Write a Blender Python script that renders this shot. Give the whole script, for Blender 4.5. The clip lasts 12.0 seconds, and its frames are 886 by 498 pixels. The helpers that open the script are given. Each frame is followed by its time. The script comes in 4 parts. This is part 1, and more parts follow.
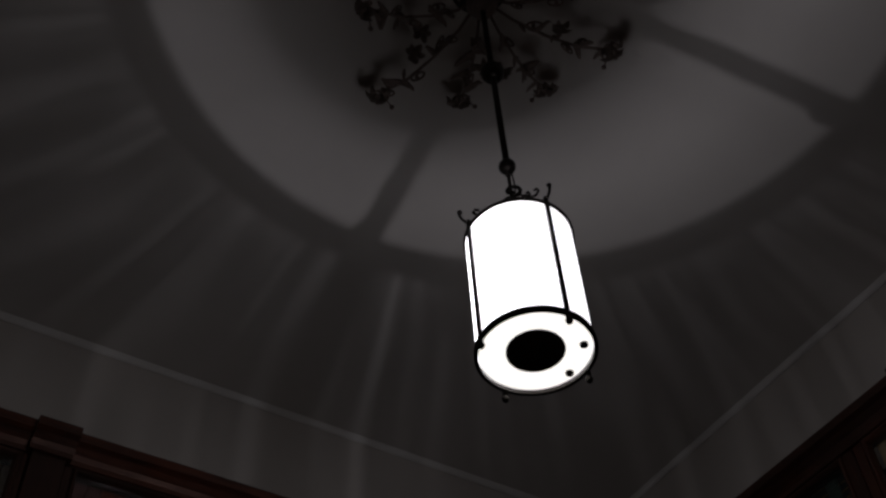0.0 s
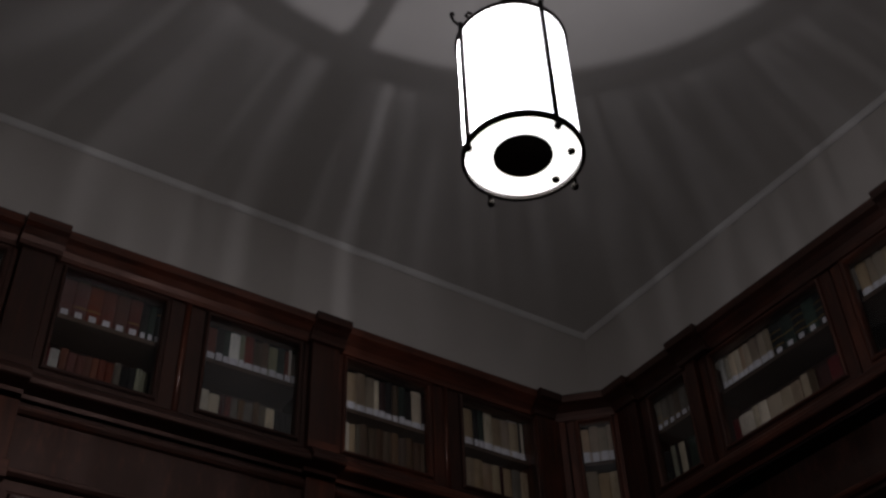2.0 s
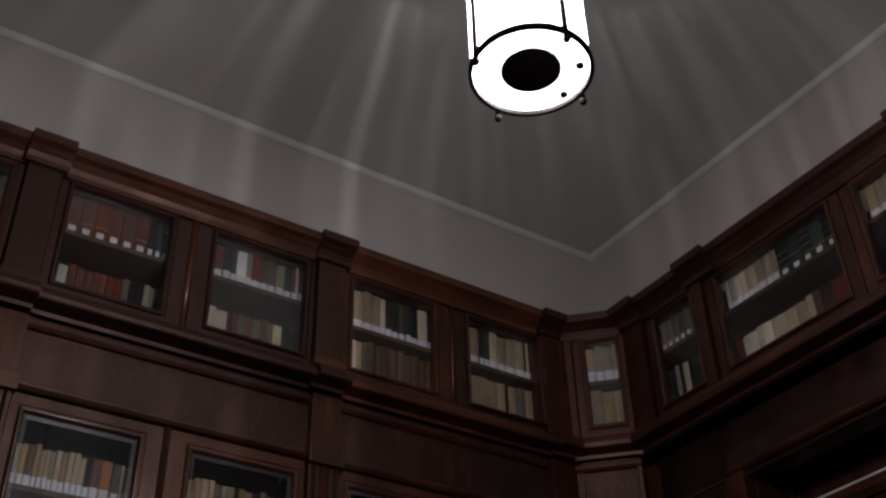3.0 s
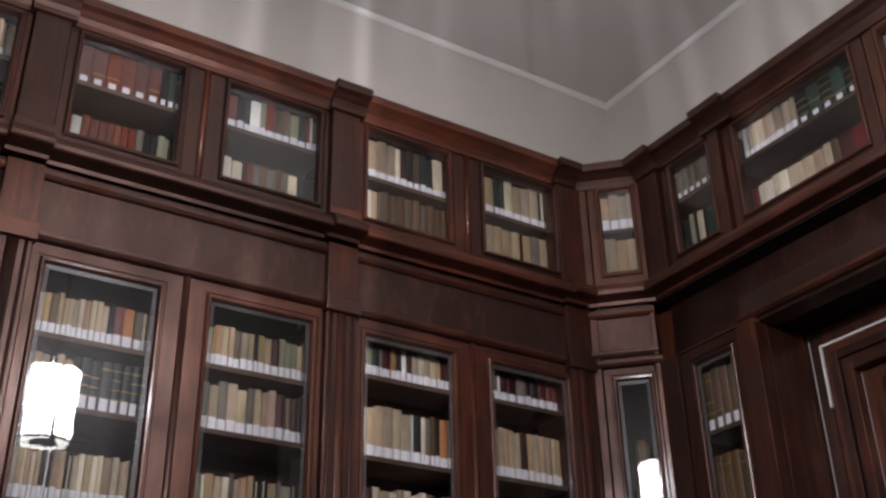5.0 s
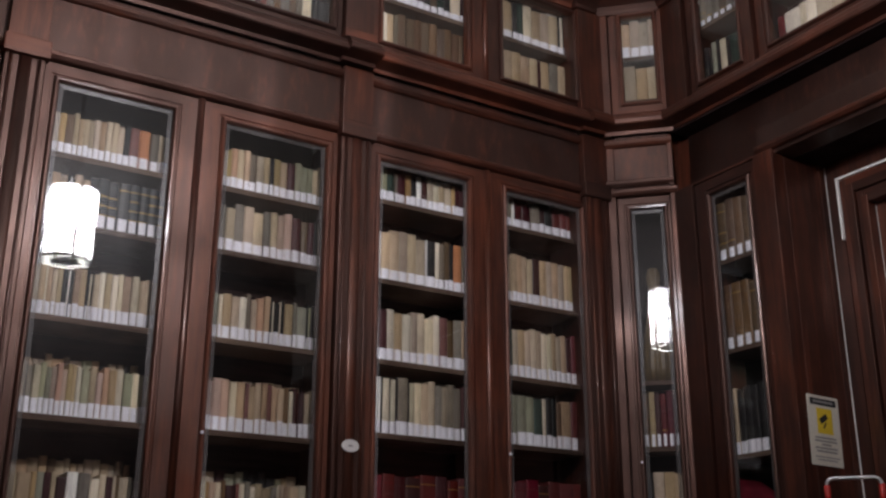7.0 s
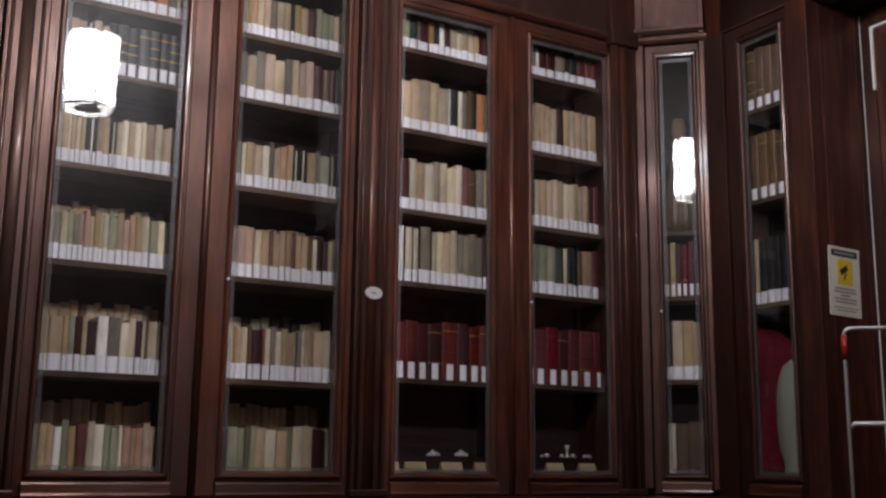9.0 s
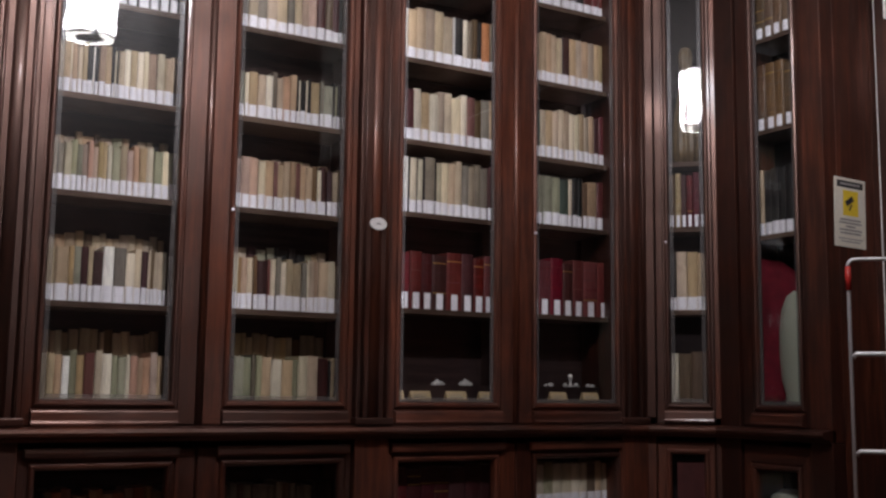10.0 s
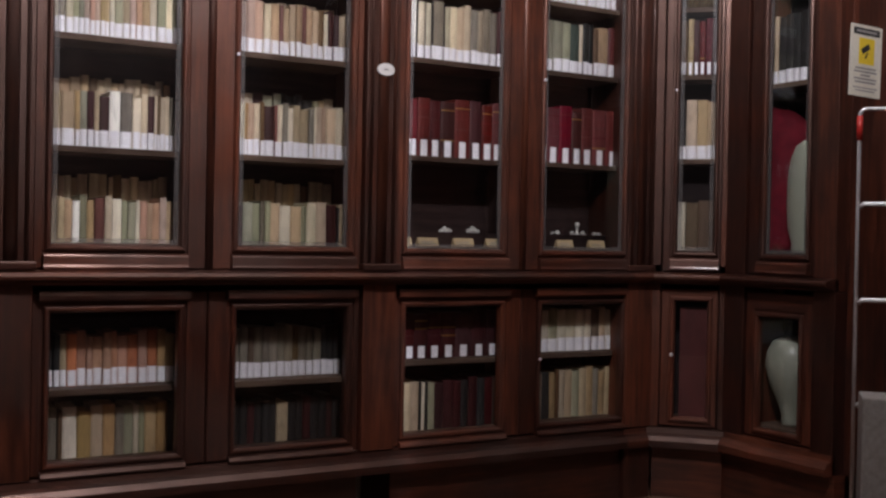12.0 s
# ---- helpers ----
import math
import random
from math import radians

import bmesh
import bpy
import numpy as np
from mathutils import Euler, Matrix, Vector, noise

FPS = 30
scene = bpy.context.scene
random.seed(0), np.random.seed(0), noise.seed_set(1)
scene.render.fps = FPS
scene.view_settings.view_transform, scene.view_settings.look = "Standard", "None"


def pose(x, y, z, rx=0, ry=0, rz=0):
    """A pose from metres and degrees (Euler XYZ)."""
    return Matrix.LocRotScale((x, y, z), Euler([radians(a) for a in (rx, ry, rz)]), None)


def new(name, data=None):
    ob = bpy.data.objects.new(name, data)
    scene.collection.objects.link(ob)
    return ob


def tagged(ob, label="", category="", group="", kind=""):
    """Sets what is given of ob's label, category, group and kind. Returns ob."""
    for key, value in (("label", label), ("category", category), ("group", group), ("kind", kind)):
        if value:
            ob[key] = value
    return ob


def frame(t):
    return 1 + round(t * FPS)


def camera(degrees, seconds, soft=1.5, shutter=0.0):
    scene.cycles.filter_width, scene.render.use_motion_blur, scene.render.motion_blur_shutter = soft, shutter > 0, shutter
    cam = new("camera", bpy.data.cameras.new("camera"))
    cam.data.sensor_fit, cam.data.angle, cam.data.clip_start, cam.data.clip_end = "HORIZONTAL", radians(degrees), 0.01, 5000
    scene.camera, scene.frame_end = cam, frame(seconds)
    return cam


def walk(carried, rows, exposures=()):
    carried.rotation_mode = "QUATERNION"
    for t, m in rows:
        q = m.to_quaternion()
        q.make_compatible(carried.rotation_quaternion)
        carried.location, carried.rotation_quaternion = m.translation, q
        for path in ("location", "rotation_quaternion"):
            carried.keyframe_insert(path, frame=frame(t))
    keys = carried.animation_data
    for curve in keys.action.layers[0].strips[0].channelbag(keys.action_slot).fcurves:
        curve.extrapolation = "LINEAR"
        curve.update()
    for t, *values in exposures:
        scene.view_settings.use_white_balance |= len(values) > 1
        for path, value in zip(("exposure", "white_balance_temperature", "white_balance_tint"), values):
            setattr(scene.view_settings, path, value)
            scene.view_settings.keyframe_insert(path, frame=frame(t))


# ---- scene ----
cam = camera(44.14, 12.0, soft=2.5)
# seconds, x, y, z, pitch, lean, turn
PATH = [
    (0, -0.035, -0.039, 1.252, 49.26, -4.21, -34.63),
    (0.5, -0.029, -0.032, 1.244, 46.86, -3.90, -34.68),
    (1, -0.024, -0.025, 1.235, 44.23, -3.30, -34.64),
    (1.5, -0.017, -0.019, 1.226, 42.09, -2.81, -34.72),
    (2, -0.012, -0.013, 1.217, 39.88, -2.38, -34.59),
    (2.5, -0.006, -0.006, 1.209, 37.96, -2.07, -34.26),
    (3, 0.000, 0.000, 1.200, 35.92, -1.60, -33.92),
    (5, 0.000, 0.000, 1.200, 28.07, -1.21, -32.78),
    (5.5, 0.000, 0.000, 1.200, 25.92, -0.94, -32.43),
    (6, 0.000, 0.000, 1.200, 23.58, -0.53, -31.96),
    (6.5, 0.000, 0.000, 1.200, 21.44, -0.29, -31.65),
    (7, 0.000, 0.000, 1.200, 19.00, 0.05, -31.81),
    (7.5, 0.000, 0.000, 1.200, 16.84, 0.13, -31.73),
    (9.5, 0.000, 0.000, 1.200, 9.28, 0.77, -30.44),
    (10, 0.000, 0.000, 1.200, 7.49, 0.73, -30.43),
    (10.5, 0.000, 0.000, 1.200, 5.87, 0.67, -30.36),
    (11, 0.000, 0.000, 1.200, 3.91, 0.68, -30.30),
    (11.5, 0.000, 0.000, 1.200, 1.65, 1.09, -30.16),
    (12, 0.000, 0.000, 1.200, -0.50, 1.12, -30.15),
]
EXPOSURE = [
    (0.0, -4.0), (1.0, -3.92), (1.5, -3.55), (2.0, -2.95), (2.5, -2.45), (3.2, -1.5), (4.0, -0.6), (5.0, -0.12), (7.5, -0.02), (9.5, 0.34), (10.5, 0.82), (11.0, 1.08), (12.0, 1.02),
]
walk(cam, [(t, pose(x, y, z, 90 + p, 0, h) @ pose(0, 0, 0, 0, 0, r)) for t, x, y, z, p, r, h in PATH], EXPOSURE)

# ---- light ----
world = bpy.data.worlds.new("world")
scene.world = world
world.use_nodes = True
world.node_tree.nodes["Background"].inputs["Color"].default_value = (0.02, 0.02, 0.025, 1)
world.node_tree.nodes["Background"].inputs["Strength"].default_value = 0.02

LAMP = Vector((1.347, 1.566, 0.0))          # axis of the lantern
LAMP_LOW, LAMP_TOP, LAMP_R = 3.252, 3.704, 0.157
SHADE_GLOW = 46.0
BULB_WATTS = 270.0

bulb_data = bpy.data.lights.new("bulb", "POINT")
bulb_data.energy = BULB_WATTS * 0.58
bulb_data.color = (0.985, 0.955, 1.05)
bulb_data.shadow_soft_size = 0.040
bulb = new("bulb_light", bulb_data)
bulb.location = LAMP + Vector((-0.0175, 0.0245, 3.538))

filament_data = bpy.data.lights.new("filament", "POINT")
filament_data.energy = BULB_WATTS * 0.76
filament_data.color = (0.985, 0.955, 1.05)
filament_data.shadow_soft_size = 0.0028
filament = new("filament_light", filament_data)
filament.location = LAMP + Vector((-0.0175, 0.0245, 3.538))

FLOOR, CEIL = 0.0, 5.315
AY, BX = 4.0, 3.71                          # fronts of the two bookcase runs
WALL_Y, WALL_X = 4.30, 4.05
BACK_Y, LEFT_X = -1.17, -1.36


# ---- materials ----
def material(name, rough=0.5, spec=0.5, metal=0.0, coat=0.0):
    m = bpy.data.materials.new(name)
    m.use_nodes = True
    n = m.node_tree.nodes
    b = n["Principled BSDF"]
    b.inputs["Roughness"].default_value = rough
    b.inputs["Metallic"].default_value = metal
    b.inputs["Specular IOR Level"].default_value = spec
    b.inputs["Coat Weight"].default_value = coat
    b.inputs["Coat Roughness"].default_value = 0.2
    return m, n, m.node_tree.links, b


def ramp(n, stops):
    r = n.new("ShaderNodeValToRGB")
    while len(r.color_ramp.elements) < len(stops):
        r.color_ramp.elements.new(0.5)
    for e, (at, c) in zip(r.color_ramp.elements, stops):
        e.position, e.color = at, (*c, 1)
    return r


def noisy(n, l, scale, stretch=(1, 1, 1), detail=4.0, rough=0.6):
    """A noise texture in metres, stretched along the given axes."""
    g = n.new("ShaderNodeNewGeometry")
    mp = n.new("ShaderNodeMapping")
    mp.inputs["Scale"].default_value = stretch
    t = n.new("ShaderNodeTexNoise")
    t.inputs["Scale"].default_value, t.inputs["Detail"].default_value, t.inputs["Roughness"].default_value = scale, detail, rough
    l.new(g.outputs["Position"], mp.inputs["Vector"])
    l.new(mp.outputs["Vector"], t.inputs["Vector"])
    return t


def bumped(n, l, b, height, strength, distance=0.002):
    k = n.new("ShaderNodeBump")
    k.inputs["Strength"].default_value, k.inputs["Distance"].default_value = strength, distance
    l.new(height, k.inputs["Height"])
    l.new(k.outputs["Normal"], b.inputs["Normal"])


def wood(name, stretch, dark=(0.0038, 0.0010, 0.0009), mid=(0.027, 0.0069, 0.0038), light=(0.108, 0.0300, 0.0150), rough=0.42, spec=1.0, bump=0.14, coat=0.16):
    m, n, l, b = material(name, rough=rough, coat=coat, spec=spec)
    b.inputs["Specular Tint"].default_value = (1.0, 0.655, 0.55, 1)
    b.inputs["Coat Roughness"].default_value = 0.13
    b.inputs["Coat Tint"].default_value = (1.0, 0.92, 0.87, 1)
    fine = noisy(n, l, 9.0, stretch, 7.0, 0.68)
    broad = noisy(n, l, 2.6, (1, 1, 1), 4.0)
    mixer = n.new("ShaderNodeMix")
    mixer.data_type = "FLOAT"
    mixer.inputs["Factor"].default_value = 0.35
    l.new(fine.outputs["Fac"], mixer.inputs["A"])
    l.new(broad.outputs["Fac"], mixer.inputs["B"])
    info = n.new("ShaderNodeObjectInfo")
    shift = n.new("ShaderNodeMath")
    shift.operation = "MULTIPLY_ADD"
    shift.inputs[1].default_value, shift.inputs[2].default_value = 0.22, -0.11
    l.new(info.outputs["Random"], shift.inputs[0])
    add = n.new("ShaderNodeMath")
    l.new(mixer.outputs["Result"], add.inputs[0])
    l.new(shift.outputs[0], add.inputs[1])
    r = ramp(n, [(0.34, dark), (0.5, mid), (0.68, light)])
    l.new(add.outputs[0], r.inputs["Fac"])
    l.new(r.outputs["Color"], b.inputs["Base Color"])
    rr = ramp(n, [(0.34, (rough + 0.18,) * 3), (0.66, (rough - 0.08,) * 3)])
    l.new(broad.outputs["Fac"], rr.inputs["Fac"])
    l.new(rr.outputs["Color"], b.inputs["Roughness"])
    bumped(n, l, b, fine.outputs["Fac"], bump, 0.003)
    return m


WOOD_V = wood("mahogany_upright", (5, 5, 0.35))
WOOD_H = wood("mahogany_level", (0.35, 0.35, 6))
WOOD_P = wood("mahogany_burl", (3.2, 3.2, 0.9), bump=0.45, rough=0.47, spec=1.0, dark=(0.0025, 0.0009, 0.0007), mid=(0.012, 0.0034, 0.0022), light=(0.085, 0.026, 0.015))
WOOD_IN = wood("case_lining", (0.4, 0.4, 5), (0.010, 0.0065, 0.007), (0.022, 0.0135, 0.0135), (0.042, 0.026, 0.024), rough=0.72, spec=0.12, coat=0.0)
SHELF_WOOD = wood("shelf_wood", (0.4, 0.4, 5), (0.040, 0.025, 0.019), (0.080, 0.053, 0.040), (0.125, 0.086, 0.064), rough=0.6, spec=0.25, coat=0.05)


# darker copy of the case lining; its colour alone keeps these interiors near black
DARK_INSIDE = wood("dark_inside", (0.4, 0.4, 5), (0.006, 0.005, 0.006), (0.011, 0.009, 0.010), (0.018, 0.014, 0.015), rough=0.8, spec=0.1, coat=0.0)


def plaster(name, colour, bump=0.25):
    m, n, l, b = material(name, rough=0.85, spec=0.2)
    broad, fine = noisy(n, l, 0.9, detail=5.0), noisy(n, l, 45.0, detail=3.0)
    r = ramp(n, [(0.3, tuple(c * 0.88 for c in colour)), (0.7, colour)])
    l.new(broad.outputs["Fac"], r.inputs["Fac"])
    l.new(r.outputs["Color"], b.inputs["Base Color"])
    bumped(n, l, b, fine.outputs["Fac"], bump, 0.002)
    return m


PLASTER = plaster("wall_plaster", (0.66, 0.62, 0.57))
CEILING = plaster("ceiling_paint", (0.64, 0.61, 0.57))
STUCCO = plaster("white_moulding", (0.84, 0.82, 0.78), 0.1)

FLOORING, n, l, b = material("terracotta_floor", rough=0.45)
t = noisy(n, l, 6.0)
r = ramp(n, [(0.3, (0.10, 0.055, 0.035)), (0.7, (0.19, 0.10, 0.06))])
l.new(t.outputs["Fac"], r.inputs["Fac"])
l.new(r.outputs["Color"], b.inputs["Base Color"])
bumped(n, l, b, t.outputs["Fac"], 0.2)


def plain(name, colour, rough=0.6, metal=0.0, spec=0.4, vary=0.2, scale=60.0, bump=0.15):
    m, n, l, b = material(name, rough=rough, spec=spec, metal=metal)
    t = noisy(n, l, scale)
    r = ramp(n, [(0.3, tuple(c * (1 - vary) for c in colour)), (0.7, tuple(min(1, c * (1 + vary * 0.5)) for c in colour))])
    l.new(t.outputs["Fac"], r.inputs["Fac"])
    l.new(r.outputs["Color"], b.inputs["Base Color"])
    bumped(n, l, b, t.outputs["Fac"], bump, 0.001)
    return m


IRON = plain("wrought_iron", (0.035, 0.03, 0.028), 0.42, 0.8)
# chandelier iron, its colour lightened to stand in for weak ambient light up there
PALE_IRON = plain("pale_iron", (0.27, 0.215, 0.19), 0.65, 0.2)
BRASS = plain("aged_brass", (0.30, 0.22, 0.10), 0.4, 0.9)
STEEL = plain("brushed_aluminium", (0.66, 0.66, 0.67), 0.42, 0.55, vary=0.1)
RED_PLASTIC = plain("red_plastic", (0.42, 0.025, 0.02), 0.4)
GREY_CARD = plain("grey_card", (0.27, 0.25, 0.24), 0.7)
PAPER = plain("white_paper", (0.82, 0.80, 0.86), 0.8, vary=0.08)
NOTICE = plain("notice_paper", (0.66, 0.62, 0.52), 0.8, vary=0.1)
CARD = plain("cream_card", (0.42, 0.31, 0.175), 0.8, vary=0.1)
YELLOW = plain("yellow_print", (0.72, 0.52, 0.04), 0.6, vary=0.08)
INK = plain("dark_print", (0.03, 0.03, 0.03), 0.6, vary=0.1)
GREY_INK = plain("grey_print", (0.28, 0.27, 0.26), 0.7, vary=0.1)
ENAMEL = plain("white_enamel", (0.70, 0.68, 0.66), 0.25, vary=0.08)
CLOTH = plain("red_cloth", (0.25, 0.012, 0.030), 0.85, vary=0.25, scale=25)
CERAMIC = plain("pale_ceramic", (0.29, 0.30, 0.245), 0.35, vary=0.1, scale=12)
STONE = plain("white_mineral", (0.62, 0.60, 0.57), 0.5, vary=0.25, scale=90)
DARK = plain("dark_disc", (0.16, 0.16, 0.17), 0.5)
BROWN_WALL = wood("brown_panelling", (2, 2, 0.4), rough=0.45)


def glass(name, wavy, dusty):
    m = bpy.data.materials.new(name)
    m.use_nodes = True
    n, l = m.node_tree.nodes, m.node_tree.links
    n.remove(n["Principled BSDF"])
    clear, shine, facing, power, scale, mix = (n.new(k) for k in ("ShaderNodeBsdfTransparent", "ShaderNodeBsdfGlossy", "ShaderNodeLayerWeight", "ShaderNodeMath", "ShaderNodeMath", "ShaderNodeMixShader"))
    clear.inputs["Color"].default_value = (0.97, 0.98, 0.97, 1)
    shine.inputs["Roughness"].default_value = 0.015
    facing.inputs["Blend"].default_value = 0.5
    power.operation, scale.operation = "POWER", "MULTIPLY_ADD"
    power.inputs[1].default_value = 5.0
    scale.inputs[1].default_value, scale.inputs[2].default_value = 0.9, 0.034
    t = noisy(n, l, 10.0, (1, 1, 0.8), detail=2.5)
    k = n.new("ShaderNodeBump")
    k.inputs["Strength"].default_value, k.inputs["Distance"].default_value = wavy, 0.004
    l.new(t.outputs["Fac"], k.inputs["Height"])
    l.new(k.outputs["Normal"], shine.inputs["Normal"])
    l.new(facing.outputs["Facing"], power.inputs[0])
    l.new(power.outputs[0], scale.inputs[0])
    l.new(scale.outputs[0], mix.inputs["Fac"])
    l.new(clear.outputs[0], mix.inputs[1])
    l.new(shine.outputs[0], mix.inputs[2])
    dust, film = n.new("ShaderNodeBsdfGlossy"), n.new("ShaderNodeMixShader")
    dust.inputs["Roughness"].default_value = 0.34
    film.inputs["Fac"].default_value = dusty
    l.new(mix.outputs[0], film.inputs[1])
    l.new(dust.outputs[0], film.inputs[2])
    l.new(film.outputs[0], n["Material Output"].inputs["Surface"])
    return m


BEVEL = bpy.data.materials.new("bevelled_glass_edge")
BEVEL.use_nodes = True
n, l = BEVEL.node_tree.nodes, BEVEL.node_tree.links
see, mix = n.new("ShaderNodeBsdfTransparent"), n.new("ShaderNodeMixShader")
n["Principled BSDF"].inputs["Base Color"].default_value = (0.14, 0.126, 0.12, 1)
n["Principled BSDF"].inputs["Roughness"].default_value = 0.35
mix.inputs["Fac"].default_value = 0.26
l.new(see.outputs[0], mix.inputs[1])
l.new(n["Principled BSDF"].outputs[0], mix.inputs[2])
l.new(mix.outputs[0], n["Material Output"].inputs["Surface"])

GLASS = glass("old_window_glass", 0.055, 0.0045)
FLAT_GLASS = glass("flat_window_glass", 0.02, 0.002)

# opal glass of the lantern: it glows, and lets streaks of the bulb's light pass between its ribs
OPAL = bpy.data.materials.new("opal_glass")
OPAL.use_nodes = True
n, l = OPAL.node_tree.nodes, OPAL.node_tree.links
n.remove(n["Principled BSDF"])
glow, clear, mix = (n.new(k) for k in ("ShaderNodeEmission", "ShaderNodeBsdfTransparent", "ShaderNodeAddShader"))
glow.inputs["Color"].default_value = (1.0, 0.958, 1.01, 1)
glow.inputs["Strength"].default_value = SHADE_GLOW
geo, sub, nrm, tex = (n.new(k) for k in ("ShaderNodeNewGeometry", "ShaderNodeVectorMath", "ShaderNodeVectorMath", "ShaderNodeTexNoise"))
sub.operation, nrm.operation = "SUBTRACT", "MULTIPLY"
sub.inputs[1].default_value = LAMP
nrm.inputs[1].default_value = (1, 1, 0.05)
l.new(geo.outputs["Position"], sub.inputs[0])
l.new(sub.outputs[0], nrm.inputs[0])
l.new(nrm.outputs[0], tex.inputs["Vector"])
tex.inputs["Scale"].default_value, tex.inputs["Detail"].default_value, tex.inputs["Roughness"].default_value = 310.0, 3.0, 0.6
r = ramp(n, [(0.40, (0.05,) * 3), (0.52, (0.22,) * 3), (0.62, (0.55,) * 3)])
l.new(tex.outputs["Fac"], r.inputs["Fac"])
# the bulb hangs off the axis, so the side nearer to it glows more
near_side, gain = n.new("ShaderNodeVectorMath"), n.new("ShaderNodeMath")
near_side.operation, gain.operation = "DOT_PRODUCT", "MULTIPLY_ADD"
near_side.inputs[1].default_value = (0.58 / LAMP_R, -0.81 / LAMP_R, 0)
gain.inputs[1].default_value, gain.inputs[2].default_value = -0.45 * SHADE_GLOW, SHADE_GLOW
l.new(sub.outputs[0], near_side.inputs[0])
l.new(near_side.outputs["Value"], gain.inputs[0])
l.new(gain.outputs[0], glow.inputs["Strength"])
# added falloff: less of the bulb's light passes low down, dimming the lower shelves
apart, low_dim, thin = n.new("ShaderNodeSeparateXYZ"), n.new("ShaderNodeMapRange"), n.new("ShaderNodeVectorMath")
low_dim.inputs["From Min"].default_value, low_dim.inputs["From Max"].default_value = LAMP_LOW + 0.05, LAMP_LOW + 0.22
low_dim.inputs["To Min"].default_value, low_dim.inputs["To Max"].default_value = 0.15, 1.0
thin.operation = "SCALE"
l.new(geo.outputs["Position"], apart.inputs[0])
l.new(apart.outputs["Z"], low_dim.inputs["Value"])
l.new(r.outputs["Color"], thin.inputs[0])
l.new(low_dim.outputs[0], thin.inputs["Scale"])
l.new(thin.outputs[0], clear.inputs["Color"])
l.new(glow.outputs[0], mix.inputs[0])
l.new(clear.outputs[0], mix.inputs[1])
l.new(mix.outputs[0], n["Material Output"].inputs["Surface"])


OPAL_LOW = bpy.data.materials.new("opal_glass_bottom")
OPAL_LOW.use_nodes = True
n, l = OPAL_LOW.node_tree.nodes, OPAL_LOW.node_tree.links
n.remove(n["Principled BSDF"])
glow = n.new("ShaderNodeEmission")
tex = noisy(n, l, 140.0, detail=2.0)
r = ramp(n, [(0.35, (0.86, 0.82, 0.74)), (0.6, (1.0, 0.96, 0.93))])
l.new(tex.outputs["Fac"], r.inputs["Fac"])
l.new(r.outputs["Color"], glow.inputs["Color"])
glow.inputs["Strength"].default_value = SHADE_GLOW * 0.42
l.new(glow.outputs[0], n["Material Output"].inputs["Surface"])


# ---- mesh helpers ----
def box(bm, x0, x1, y0, y1, z0, z1, bevel=0.0):
    vs = [bm.verts.new((x, y, z)) for x in (x0, x1) for y in (y0, y1) for z in (z0, z1)]
    fs = [bm.faces.new([vs[i] for i in q]) for q in ((0, 1, 3, 2), (4, 6, 7, 5), (0, 4, 5, 1), (2, 3, 7, 6), (0, 2, 6, 4), (1, 5, 7, 3))]
    if bevel:
        es = list({e for f in fs for e in f.edges})
        bmesh.ops.bevel(bm, geom=es, offset=bevel, segments=2, affect="EDGES", profile=0.6)
    return bm


def extrude_x(bm, profile, x0, x1):
    """A closed profile of (y, z) run along x."""
    a = [bm.verts.new((x0, y, z)) for y, z in profile]
    b = [bm.verts.new((x1, y, z)) for y, z in profile]
    k = len(profile)
    for i in range(k):
        bm.faces.new((a[i], a[(i + 1) % k], b[(i + 1) % k], b[i]))
    bm.faces.new(a[::-1])
    bm.faces.new(b)
    return bm


def tube(bm, points, radius, sides=8, taper=1.0):
    pts = [Vector(p) for p in points]
    rings = []
    for i, p in enumerate(pts):
        way = (pts[min(i + 1, len(pts) - 1)] - pts[max(i - 1, 0)]).normalized()
        side = way.cross(Vector((0.31, 0.17, 0.93))).normalized()
        other = way.cross(side)
        rr = radius * (1 + (taper - 1) * i / max(1, len(pts) - 1))
        rings.append([bm.verts.new(p + rr * (math.cos(a) * side + math.sin(a) * other)) for a in (2 * math.pi * k / sides for k in range(sides))])
    for a, b in zip(rings, rings[1:]):
        for k in range(sides):
            bm.faces.new((a[k], a[(k + 1) % sides], b[(k + 1) % sides], b[k])).smooth = True
    bm.faces.new(rings[0][::-1])
    bm.faces.new(rings[-1])
    return bm


def lathe(bm, profile, sides=32, centre=(0, 0, 0), start=0.0, sweep=2 * math.pi):
    """A profile of (radius, z) turned round an upright axis."""
    cx, cy, cz = centre
    full = sweep > 2 * math.pi - 1e-6
    count = sides if full else sides + 1
    rings = [[bm.verts.new((cx + r * math.cos(start + sweep * k / sides), cy + r * math.sin(start + sweep * k / sides), cz + z)) for k in range(count)] for r, z in profile]
    for a, b in zip(rings, rings[1:]):
        for k in range(sides):
            q = (k + 1) % count
            bm.faces.new((a[k], a[q], b[q], b[k])).smooth = True
    return bm


def finish(name, bm, mat):
    bmesh.ops.recalc_face_normals(bm, faces=bm.faces)
    me = bpy.data.meshes.new(name)
    bm.to_mesh(me)
    bm.free()
    me.materials.append(mat)
    return new(name, me)


def part(name, bm, mat, parent, label=""):
    ob = finish(name, bm, mat)
    ob.parent = parent
    return tagged(ob, label)


def thing(name, m, label, category, group="", kind=""):
    ob = new(name)
    ob.matrix_world = m
    ob.empty_display_size = 0.1
    return tagged(ob, label, category, group, kind)


def solid(name, bm, mat, label, category, kind=""):
    return tagged(finish(name, bm, mat), label, category, "", kind)


